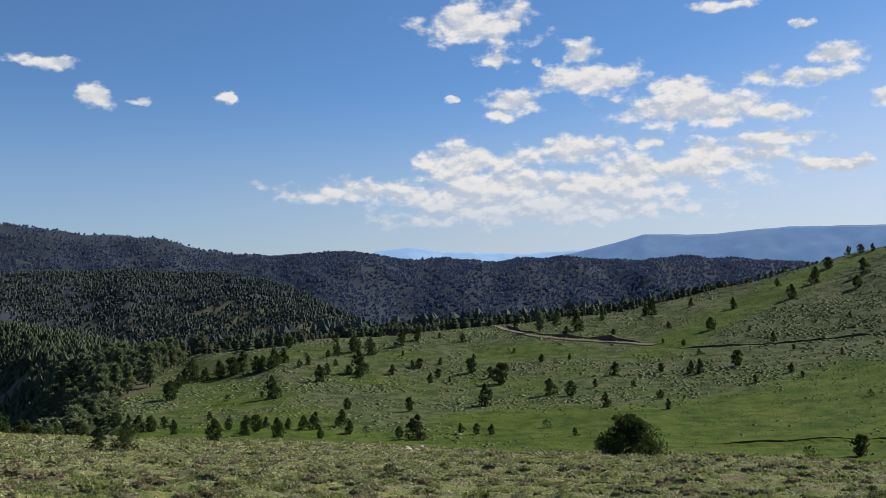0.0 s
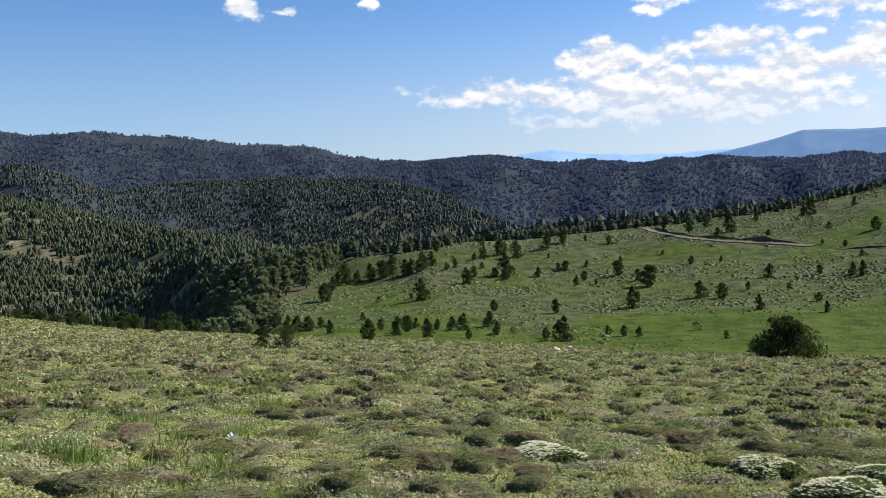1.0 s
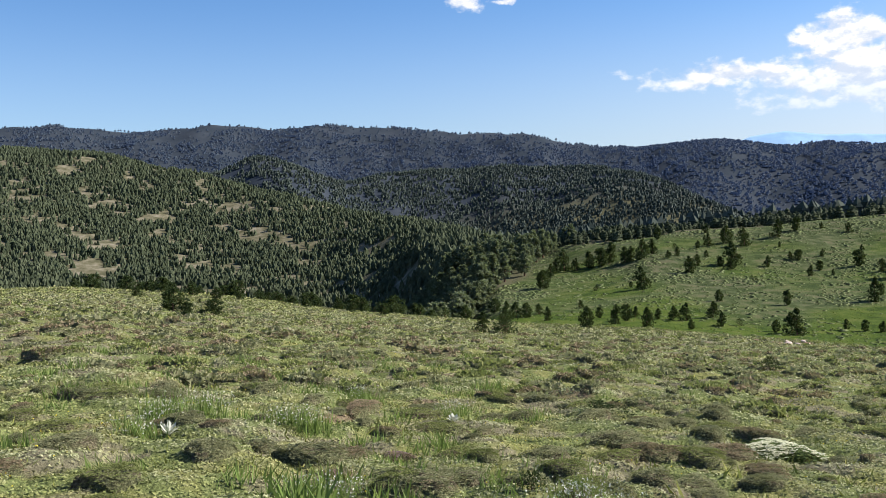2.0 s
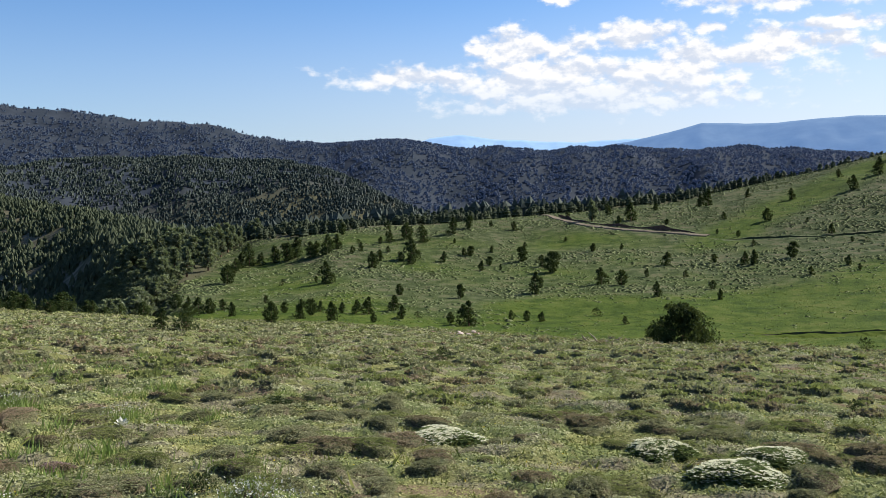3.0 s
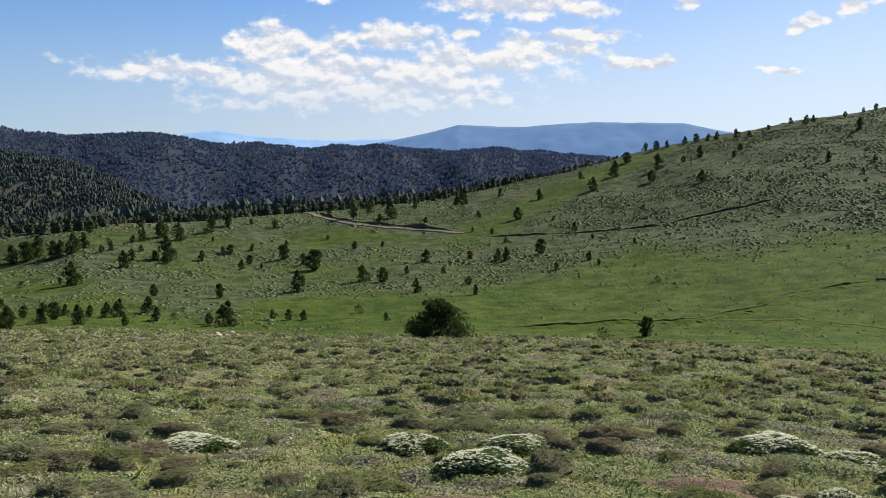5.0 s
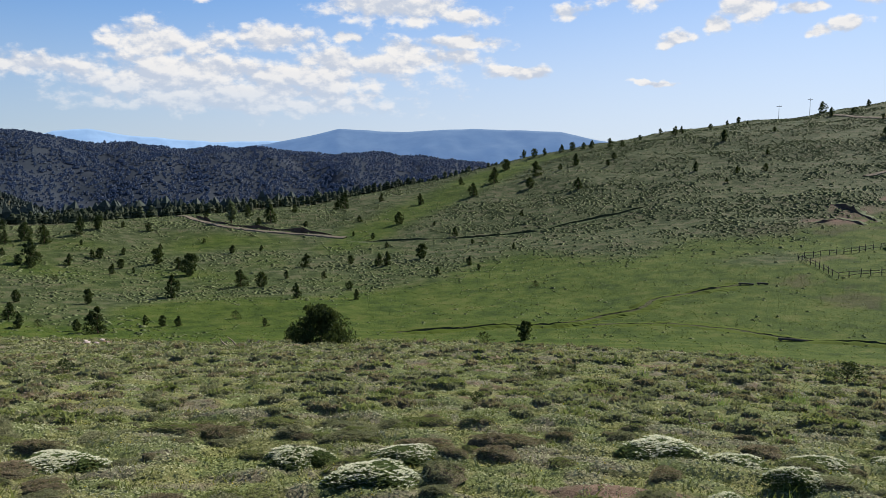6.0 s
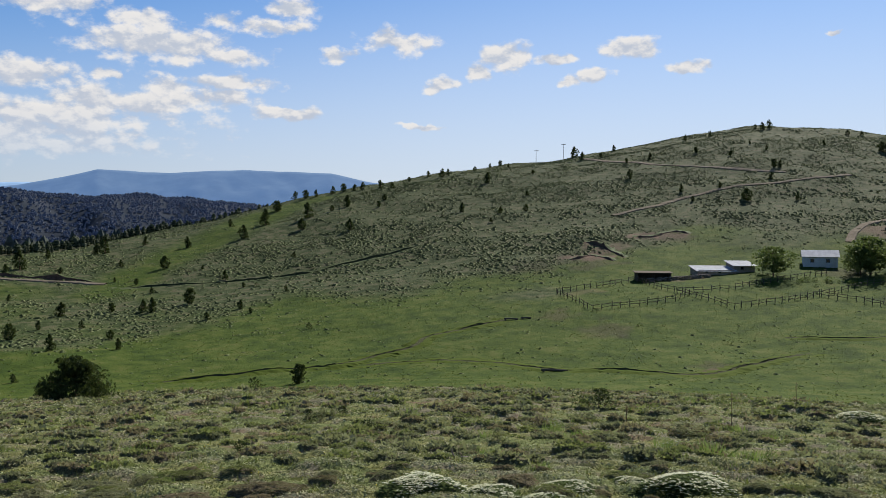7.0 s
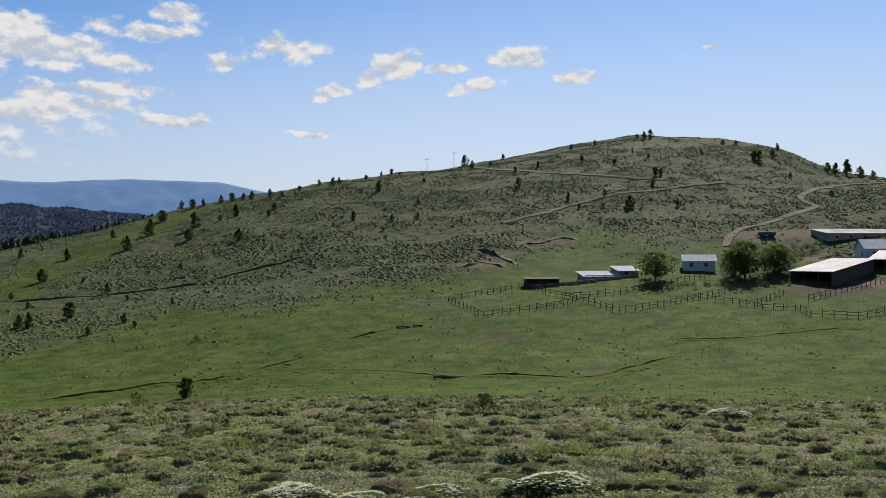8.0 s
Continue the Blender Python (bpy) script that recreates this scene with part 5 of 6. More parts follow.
build_grass()
build_turf()
build_flecks()
near_mats("green_cushion", MAT_GREEN, "low green cushion plant among the grass", "green cushions", 170, 81, 0.10)
near_mats("grey_cushion", MAT_GREY, "grey-green thorny cushion plant on dry ground", "grey cushions", 260, 82, 0.11)
near_mats("withered_cushion", MAT_PURPLE, "brownish purple withered cushion on bare soil", "withered cushions", 90, 83, 0.10, (0.28, 0.46))
build_mats("green_mats", MAT_GREEN, "low green cushion plants among the grass", 4700, 81, 0.11, 80)
build_mats("grey_mats", MAT_GREY, "grey-green thorny cushion plants on dry ground", 6300, 82, 0.12, 80)
build_mats("purple_mats", MAT_PURPLE, "brownish purple withered mats on bare soil", 1500, 83, 0.11, 50, (0.28, 0.46))


def cushion(name, seed, flower, leaf, label, blooms=330, part_name="blossoms"):
    """A domed cushion plant 1 m wide and 1 m tall before scaling."""
    rng = np.random.RandomState(seed)
    root = new(name)
    root.empty_display_size = 0.2
    mv, mf = mound(rng, 4, 12)
    mv = mv * (0.38, 0.38, 0.6)

    def cover(n, lo, top):
        u, v = rng.uniform(0, 6.28, n), rng.uniform(0, 1, n) ** 0.36 * top
        wob = 1 + 0.2 * np.sin(3 * u + seed) + 0.14 * np.sin(5 * u + 2 * seed)
        p = np.stack([0.5 * v * np.cos(u) * wob, 0.5 * v * np.sin(u) * wob, np.sqrt(np.clip(1 - v * v, 0.01, 1)) * lo], -1)
        return p, np.stack([np.cos(u) * v, np.sin(u) * v, np.full(n, 0.7)], -1)
    p, o = cover(1900, 0.9, 1.05)
    lv, lf = join_np([(mv, mf), tuft_cloud(rng, p, rng.uniform(0.022, 0.06, len(p)), o, 3)])
    lv[:, 2] = np.maximum(lv[:, 2], -0.05)
    part("foliage", mesh_np("foliage", lv, lf, [leaf]), None, root)
    p, o = cover(blooms * 2, 1.04, 1.0)
    p = p + rng.normal(0, 0.015, p.shape)
    keep = np.sin(p[:, 0] * 9 + seed) + np.sin(p[:, 1] * 11 + seed) + 1.2 * p[:, 2] + rng.normal(0, 0.6, len(p)) > 0.5
    heads = np.repeat(p[keep], 4, 0) + rng.normal(0, 0.012, (keep.sum() * 4, 3))
    bv, bf = tuft_cloud(rng, heads, rng.uniform(0.012, 0.021, len(heads)), np.repeat(o[keep], 4, 0) + (0, 0, 0.6), 3)
    part(part_name, mesh_np(part_name, bv, bf, [flower]), None, root, "small flowers over the dome")
    return tagged(root, label, "cushion plant")


whites = [cushion("flowering_cushion", 90 + k, BLOSSOM, CUSHION_LEAF, "domed green cushion plant covered with creamy white flowers", 560 - 70 * k) for k in range(4)]
pinks = [cushion("thyme_cushion", 96, PINK, MAT_PURPLE, "low purple-flowering thyme cushion on dry ground", 260)]
# plan position, width and height
WHITE_CUSHIONS = [(-0.6, 9.63, 0.85, 0.17), (1.54, 9.05, 0.69, 0.21), (1.98, 7.81, 0.79, 0.18), (2.6, 8.92, 0.64, 0.12), (5.25, 8.5, 0.9, 0.22), (5.6, 7.75, 0.64, 0.16), (5.4, 6.7, 0.5, 0.19), (6.75, 7.95, 0.64, 0.18), (3.77, 5.97, 0.31, 0.12), (4.42, 6.3, 0.41, 0.15), (22.85, 14.64, 1.35, 0.31), (8.0, 7.35, 1.0, 0.22), (7.8, 8.05, 0.42, 0.12)]
THYME_CUSHIONS = [(-3.6, 7.18, 0.31, 0.09), (-3.65, 6.19, 0.16, 0.05)]
BROW_SHRUBS = [(18.34, 19.88, 0.55, 1.5), (9.7, 20.21, 0.32, 0.8), (11.4, 22.35, 0.24, 0.8), (13.77, 12.56, 0.28, 2.4), (-1.55, 26.04, 0.39, 0.8), (0.38, 16.33, 0.16, 2.2), (-2.72, 11.27, 0.16, 2.4), (2.54, 19.7, 0.22, 0.8), (9.5, 20.43, 0.28, 0.8), (10.06, 20.28, 0.22, 0.8), (9.21, 17.01, 0.21, 1.3), (9.44, 12.84, 0.21, 0.9), (5.31, 13.96, 0.21, 0.8), (23.9, 14.33, 0.27, 1.1), (-2.05, 6.14, 0.14, 1.1)]
STALKS = [(16.9, 14.03, 0.78), (24.1, 17.5, 0.74), (14.1, 14.5, 0.48), (13.56, 16.33, 0.38)]
for i, (x, y, w, h) in enumerate(WHITE_CUSHIONS + THYME_CUSHIONS):
    pool = whites if i < len(WHITE_CUSHIONS) else pinks
    k = i % 4 if pool is whites else 0
    first = (i < 4) if pool is whites else i == len(WHITE_CUSHIONS)
    m = Matrix.Translation((x, y, ground_at(x, y) - 0.02)) @ Matrix.Rotation(-math.atan2(x, y) + rng.normal(0, 0.3), 4, "Z") @ Matrix.Diagonal((w, w * 0.85, h * 0.88, 1))
    ob = pool[k] if first else copy_thing(pool[k], m)
    ob.matrix_basis = m
    tagged(ob, group="flowering cushions" if pool is whites else "thyme cushions")

# shrubs and dry stalks on the brow
shrubs = Stock(*[tree_thing("dark_shrub", "low", 310 + k, MAT_GREY if k else JUNIPER, "dark low twiggy shrub on the grassy brow", 420) for k in range(2)])
for i, (x, y, h, wide) in enumerate(BROW_SHRUBS):
    shrubs.plant(i, x, y, h, rng, "shrubs on the brow", wide)


def stalk(x, y, h, seed):
    r = np.random.RandomState(seed)
    v, f = tube_np([(0, 0, -0.05), (0.02 * h, 0.01, 0.5 * h), (0.0, 0.03 * h, h)], (0.008, 0.007, 0.004), 5)
    root = new("dry_stalk")
    root.location = (x, y, ground_at(x, y))
    part("stem", mesh_np("stem", v, f, [BARK]), None, root)
    p = np.stack([r.normal(0, 0.012, 26), r.normal(0, 0.012, 26), r.uniform(0.72 * h, h, 26)], -1)
    hv, hf = tuft_cloud(r, p, np.full(26, 0.02), r.normal(0, 1, (26, 3)), 2)
    part("seed_head", mesh_np("seed_head", hv, hf, [MAT_PURPLE]), None, root)
    return tagged(root, "tall dry flower stalk standing in grass", "stalk", "dry stalks")


for i, (x, y, h) in enumerate(STALKS):
    stalk(x, y, h, 400 + i)


def stone(x, y, w, seed, mat, label):
    r = np.random.RandomState(seed)
    bm = bmesh.new()
    bmesh.ops.create_icosphere(bm, subdivisions=2, radius=0.5)
    for v in bm.verts:
        v.co *= 1 + 0.28 * noise.noise(v.co * 2.2 + Vector((seed, 0, 0)))
        v.co = Vector((v.co.x * w, v.co.y * w * r.uniform(0.75, 0.8), v.co.z * w * 0.5))
    ob = part("stone", bm, mat)
    ob.location, ob.rotation_euler = (x, y, ground_at(x, y) + w * 0.08), (0, 0, r.uniform(0, 6))
    return tagged(ob, label, "stone", "stones on the brow")


STONE = plain("pale_stone", (0.30, 0.235, 0.20), (0.54, 0.45, 0.40), 3.0, 0.9, bump=0.7)
for i in range(24):
    stone(-1.75 + rng.normal(0, 0.6), 54.6 + rng.normal(0, 1.7), rng.uniform(0.16, 0.42), i, STONE, "pale pinkish stone lying on bare soil")
# ---------------------------------------------------------------- dirt tracks and water
def smooth_path(pts, step):
    P = np.array(pts, float)
    d = np.concatenate([[0], np.cumsum(np.hypot(*np.diff(P, axis=0).T))])
    n = max(4, int(d[-1] / step))
    t = np.linspace(0, d[-1], n)
    Q = np.stack([np.interp(t, d, P[:, 0]), np.interp(t, d, P[:, 1])], -1)
    for _ in range(max(2, int(4 / step))):
        Q[1:-1] = 0.25 * Q[:-2] + 0.5 * Q[1:-1] + 0.25 * Q[2:]
    return Q


def ribbon(name, pts, section, mat, label, category, step=1.5, wob=0.0, seed=0, slots=None, mats=None):
    """A strip along a plan path; section: offsets across and heights above the land."""
    Q = smooth_path(pts, step)
    T = np.gradient(Q, axis=0)
    T /= np.hypot(T[:, 0], T[:, 1])[:, None]
    Nrm = np.stack([T[:, 1], -T[:, 0]], -1)
    r = np.random.RandomState(seed)
    V = []
    for k, (off, up) in enumerate(section):
        j = 1 + wob * r.normal(0, 1, len(Q))
        p = Q + Nrm * (off * j)[:, None]
        tall = 1.0 if wob < 0.1 else np.clip(0.9 + 0.7 * ripple(p[:, 0], p[:, 1], 14.0, seed), 0.35, 1.5)
        ends = np.minimum(np.linspace(0, 12, len(Q)), np.linspace(12, 0, len(Q)))
        tall = tall if wob < 0.1 else tall * soft(ends, 0.0, 1.5) - 0.12 * (1 - soft(ends, 0.0, 1.5))
        V.append(np.stack([p[:, 0], p[:, 1], ground_z(p[:, 0], p[:, 1]) + up * tall * (1 + wob * r.normal(0, 1, len(Q)))], -1))
    V = np.stack(V, 1)
    n, k = V.shape[:2]
    i, j = np.meshgrid(np.arange(n - 1), np.arange(k - 1), indexing="ij")
    F = np.stack([i * k + j, i * k + j + 1, (i + 1) * k + j + 1, (i + 1) * k + j], -1).reshape(-1, 4)
    sl = np.tile(np.array(slots), n - 1) if slots else None
    ob = new(name, mesh_np(name, V.reshape(-1, 3), F, mats or [mat], slots=sl, smooth=False))
    return tagged(ob, label, category, kind="structure")


TRACK_SECTION = [(-1.3, -0.25), (-0.95, 0.24), (-0.55, 0.2), (-0.22, 0.27), (0.22, 0.27), (0.55, 0.2), (0.95, 0.24), (1.3, -0.25)]
CUT = plain("cut_bank_soil", (0.05, 0.034, 0.025), (0.15, 0.10, 0.075), 1.2, 0.95, bump=0.8)
FENCE_A = [(117.2, 138.0), (111.1, 121.1), (128.7, 118.0), (134.4, 119.7)]
FENCE_B = [(117.2, 138.0), (137.6, 139.1), (140.3, 139.8), (135.4, 127.8), (134.4, 119.7), (131.8, 107.0), (143.6, 106.0)]
FENCE_C = [(133.8, 122.1), (143.6, 118.0), (154.0, 118.0), (165.6, 116.8), (172.6, 116.6)]
FENCE_D = [(143.6, 106.0), (154.3, 105.5), (154.6, 98.2), (152.0, 90.4), (154.4, 85.5), (150.8, 80.5), (151.7, 72.5), (157.3, 70.7)]
FENCE_E = [(154.7, 105.4), (165.4, 104.2), (179.8, 102.2)]
FENCE_F = [(154.6, 93.1), (166.2, 94.5)]
FENCE_G = [(161.6, 86.7), (189.4, 85.1)]
RIDGE_TRACK = [(269.8, 300.6), (264.1, 272.4), (258.4, 247.7), (262.9, 225.8), (268.1, 203.9), (270.2, 198.1)]
HILL_TRACK = [(191.2, 199.7), (207.4, 198.8), (221.0, 201.7), (233.2, 197.9), (251.2, 191.0), (262.0, 187.5), (271.1, 182.4), (281.2, 181.2)]
FARM_TRACK = [(336.8, 151.7), (322.5, 158.3), (302.6, 158.5), (278.9, 152.8), (272.8, 147.5), (273.1, 143.0), (254.5, 140.3), (237.0, 139.2), (225.3, 140.8), (214.9, 137.7), (206.9, 133.4)]
VALLEY_TRACK = [(14.7, 284.0), (16.8, 281.7), (19.7, 268.0), (23.4, 254.6), (30.7, 249.0), (39.4, 244.9), (48.0, 240.9), (54.4, 235.4)]
VALLEY_BANK = [(19.0, 282.5), (22.7, 265.0), (26.7, 255.9), (32.7, 252.1), (40.1, 249.2), (48.5, 243.9), (53.8, 239.7)]
STREAM = [(31.5, 121.5), (34.8, 120.6), (38.8, 118.8), (47.1, 118.6), (53.3, 116.4), (56.5, 114.2), (61, 115.9), (65.5, 117.6), (74.2, 120.2), (78.1, 124.7), (83.6, 125.9), (89.3, 126), (94.9, 127.2), (98.3, 126.8)]
DITCH = [(57, 114.4), (66.1, 110.7), (71.6, 107.7), (76.2, 100.7), (76.9, 94.3), (78.7, 89.4), (82.8, 85.3), (84.9, 77.4), (88.5, 75.1), (96.5, 77), (106.3, 78.9), (114.1, 79.3)]
SWALE = [(120.5, 88.3), (126.7, 80.2), (138.7, 75.6), (146.5, 70.1)]
SCAR_A = [(161.1, 178.9), (161.2, 172.4), (156.7, 159.3)]
SCAR_B = [(144.6, 166.2), (148.1, 165.5), (153.3, 168.1), (153.3, 163.1), (152.2, 158.5)]
SCAR_C = [(174.7, 174.8), (180.0, 172.5), (186.1, 174.0), (190.0, 173.4), (189.8, 168.7)]
for k, way_pts in enumerate((RIDGE_TRACK, HILL_TRACK, FARM_TRACK, VALLEY_TRACK)):
    ribbon("road_%d" % (k + 1), way_pts, TRACK_SECTION, TRACK, "pale dirt track worn into the hillside", "dirt track", 2.0, 0.06, k)
ribbon("road_bank", VALLEY_BANK, [(-0.9, 0.0), (-0.4, 0.85), (0.1, 0.95), (0.25, 0.0), (0.6, -0.1)], CUT, "low dark earth bank above the dirt track", "earth bank", 2.0, 0.12, 9, [1, 1, 0, 0], [CUT, SAGE])
# wet muddy turf, with the shade of the bank faces put into its dark colour
SHADED_BANK = plain("shaded_bank", (0.026, 0.031, 0.014), (0.070, 0.072, 0.036), 1.5, 0.95, bump=0.8)
BANK = [(-2.0, -0.1), (-1.0, 0.22), (-0.4, 0.28), (-0.25, 0.04), (0.25, 0.04), (0.4, 0.28), (1.0, 0.22), (2.0, -0.1)]
for k, way_pts in enumerate((STREAM, DITCH, SWALE)):
    ribbon("stream_bank_%d" % (k + 1), way_pts, [(a * (1.2, 1.1, 0.9)[k], b * (0.95, 0.6, 0.45)[k]) for a, b in BANK], SHADED_BANK, "grassy eroded bank of a narrow stream", "stream bank", 0.7, 0.13, 20 + k, [1, 1, 0, 0, 0, 1, 1], [SHADED_BANK, TURF])
OLD_TRACK = [(53.0, 231.4), (58.2, 227.5), (67.0, 222.8), (79.1, 214.9), (90.0, 211.5), (98.0, 208.5), (110.3, 209.0), (121.8, 209.7), (133.0, 211.0)]
ribbon("old_track", OLD_TRACK, [(-1.2, -0.15), (-0.5, 0.42), (0.0, 0.48), (0.25, 0.05), (1.1, 0.05), (1.5, -0.1)], CUT, "low overgrown bank of an old track across the slope", "earth bank", 1.5, 0.14, 41, [1, 1, 0, 1, 1], [SHADED_BANK, SAGE])
for k, way_pts in enumerate((SCAR_A, SCAR_B, SCAR_C)):
    ribbon("earth_scar_%d" % (k + 1), way_pts, [(-1.8, -0.1), (-0.6, 0.55), (0.0, 0.6), (0.3, 0.0), (2.2, -0.05)], CUT, "eroded reddish earth bank on the hillside", "earth bank", 0.9, 0.2, 30 + k, [1, 1, 0, 0], [CUT, SAGE])


# ---------------------------------------------------------------- farm
WOOD = plain("weathered_wood", (0.05, 0.04, 0.03), (0.15, 0.125, 0.10), 4.0, 0.9, stretch=(1, 1, 0.3), bump=0.5)
LIME = plain("limewash", (0.42, 0.42, 0.41), (0.62, 0.62, 0.60), 1.2, 0.9)
MUD = plain("mud_wall", (0.20, 0.16, 0.125), (0.38, 0.32, 0.26), 1.5, 0.95, bump=0.6)
SHEET = plain("roof_sheet", (0.27, 0.28, 0.30), (0.48, 0.49, 0.51), 0.8, 0.8, 0.0)
RUST = plain("rusty_sheet", (0.08, 0.055, 0.052), (0.50, 0.47, 0.47), 0.28, 0.8, 0.0)
BARN_ROOF = plain("pale_patched_sheet", (0.20, 0.165, 0.16), (0.50, 0.46, 0.455), 0.22, 0.6, 0.0)
DARK = plain("dark_opening", (0.02, 0.018, 0.016), (0.05, 0.045, 0.04), 2.0, 0.9)
PAINT = plain("blue_paint", (0.05, 0.08, 0.14), (0.11, 0.15, 0.23), 2.0, 0.6)
glass_m, GN, gb = material("window_glass")
gb.inputs["Base Color"].default_value, gb.inputs["Roughness"].default_value = (0.02, 0.025, 0.03, 1), 0.05
gb.inputs["Specular IOR Level"].default_value = 0.6


def box(bm, x0, x1, y0, y1, z0, z1, bevel=0.0):
    v = [bm.verts.new(p) for p in ((x0, y0, z0), (x1, y0, z0), (x1, y1, z0), (x0, y1, z0), (x0, y0, z1), (x1, y0, z1), (x1, y1, z1), (x0, y1, z1))]
    f = [bm.faces.new([v[i] for i in q]) for q in ((3, 2, 1, 0), (4, 5, 6, 7), (0, 1, 5, 4), (1, 2, 6, 5), (2, 3, 7, 6), (3, 0, 4, 7))]
    if bevel:
        bmesh.ops.bevel(bm, geom=list({e for q in f for e in q.edges}), offset=bevel, segments=1, affect="EDGES")
    return bm


def slab(bm, a, b, c, d, thick, ribs=0, rib=0.03):
    """A sloping sheet through four corners, with ribs running from a-b to d-c."""
    a, b, c, d = (Vector(q) for q in (a, b, c, d))
    up = (b - a).cross(d - a).normalized()
    n = max(1, ribs * 2)
    rows = []
    for i in range(n + 1):
        t = i / n
        lift = up * (rib if i % 2 else 0.0)
        p, q = a.lerp(b, t) + lift, d.lerp(c, t) + lift
        rows.append([bm.verts.new(s) for s in (p, q, q - up * thick, p - up * thick)])
    for r0, r1 in zip(rows, rows[1:]):
        for k in range(4):
            bm.faces.new((r0[k], r1[k], r1[(k + 1) % 4], r0[(k + 1) % 4]))
    bm.faces.new(rows[0])
    bm.faces.new(rows[-1][::-1])
    return bm


def wall_panel(bm, x0, x1, z0, z1, y, thick, holes=()):
    """An upright wall along x with openings cut through it: holes of x0, x1, z0, z1."""
    xs = sorted({x0, x1, *[h[0] for h in holes], *[h[1] for h in holes]})
    zs = sorted({z0, z1, *[h[2] for h in holes], *[h[3] for h in holes]})
    for xa, xb in zip(xs, xs[1:]):
        for za, zb in zip(zs, zs[1:]):
            if not any(h[0] <= xa and xb <= h[1] and h[2] <= za and zb <= h[3] for h in holes):
                box(bm, xa, xb, y, y + thick, za, zb)
    return bm


def settle(root, x, y, turn, down=0.0):
    root.matrix_basis = Matrix.Translation((x, y, ground_at(x, y) - down)) @ Matrix.Rotation(radians(turn), 4, "Z")
    return root


def shed(name, x, y, turn, length, depth, front, back, walls, roof, label, open_bays=0, win=0):
    """A single-pitch shed; local x along its front, y away from it. Open bays stand on posts."""
    root = new(name)
    t, base = 0.25, -1.2
    bm = bmesh.new()
    wall_panel(bm, 0, length, base, back - 0.1, depth - t, t)
    part("back_wall", bm, walls, root)
    for xa, nm in ((0.0, "side_wall"), (length - t, "side_wall")):
        bm = bmesh.new()
        v0 = [(xa, 0.0, base), (xa, depth - t, base), (xa, depth - t, back - 0.12), (xa, 0.0, front - 0.12)]
        lo = [bm.verts.new(q) for q in v0]
        hi = [bm.verts.new((q[0] + t, q[1], q[2])) for q in v0]
        bm.faces.new(lo)
        bm.faces.new(hi[::-1])
        for i in range(4):
            bm.faces.new((lo[i], hi[i], hi[(i + 1) % 4], lo[(i + 1) % 4]))
        part(nm, bm, walls, root)
    if open_bays:
        for i in range(open_bays + 1):
            bm = bmesh.new()
            xa = i * (length - 0.16) / open_bays
            box(bm, xa, xa + 0.16, 0.06, 0.22, base, front - 0.1, 0.02)
            part("post", bm, WOOD, root)
        bm = bmesh.new()
        box(bm, 0, length, 0.04, 0.2, front - 0.32, front - 0.12)
        part("beam", bm, WOOD, root)
    else:
        holes = [(length * (i + 0.5) / (win + 1) + 0.3, length * (i + 0.5) / (win + 1) + 1.0, 0.8, 1.4) for i in range(win)]
        bm = bmesh.new()
        wall_panel(bm, t, length - t, base, front - 0.12, 0.0, t, holes)
        bmesh.ops.remove_doubles(bm, verts=bm.verts, dist=0.001)
        part("front_wall", bm, walls, root)
        for h in holes:
            bm = bmesh.new()
            box(bm, h[0], h[1], 0.1, 0.13, h[2], h[3])
            pane = part("window", bm, glass_m, root)
    bm = bmesh.new()
    slab(bm, (-0.4, -0.5, front - 0.02 - 0.5 * (back - front) / depth), (length + 0.4, -0.5, front - 0.02 - 0.5 * (back - front) / depth), (length + 0.4, depth + 0.3, back + 0.05), (-0.4, depth + 0.3, back + 0.05), 0.06, int(length * 1.3), 0.05)
    part("roof", bm, roof, root, "corrugated metal roof sheets")
    return tagged(settle(root, x, y, turn), label, "shed")


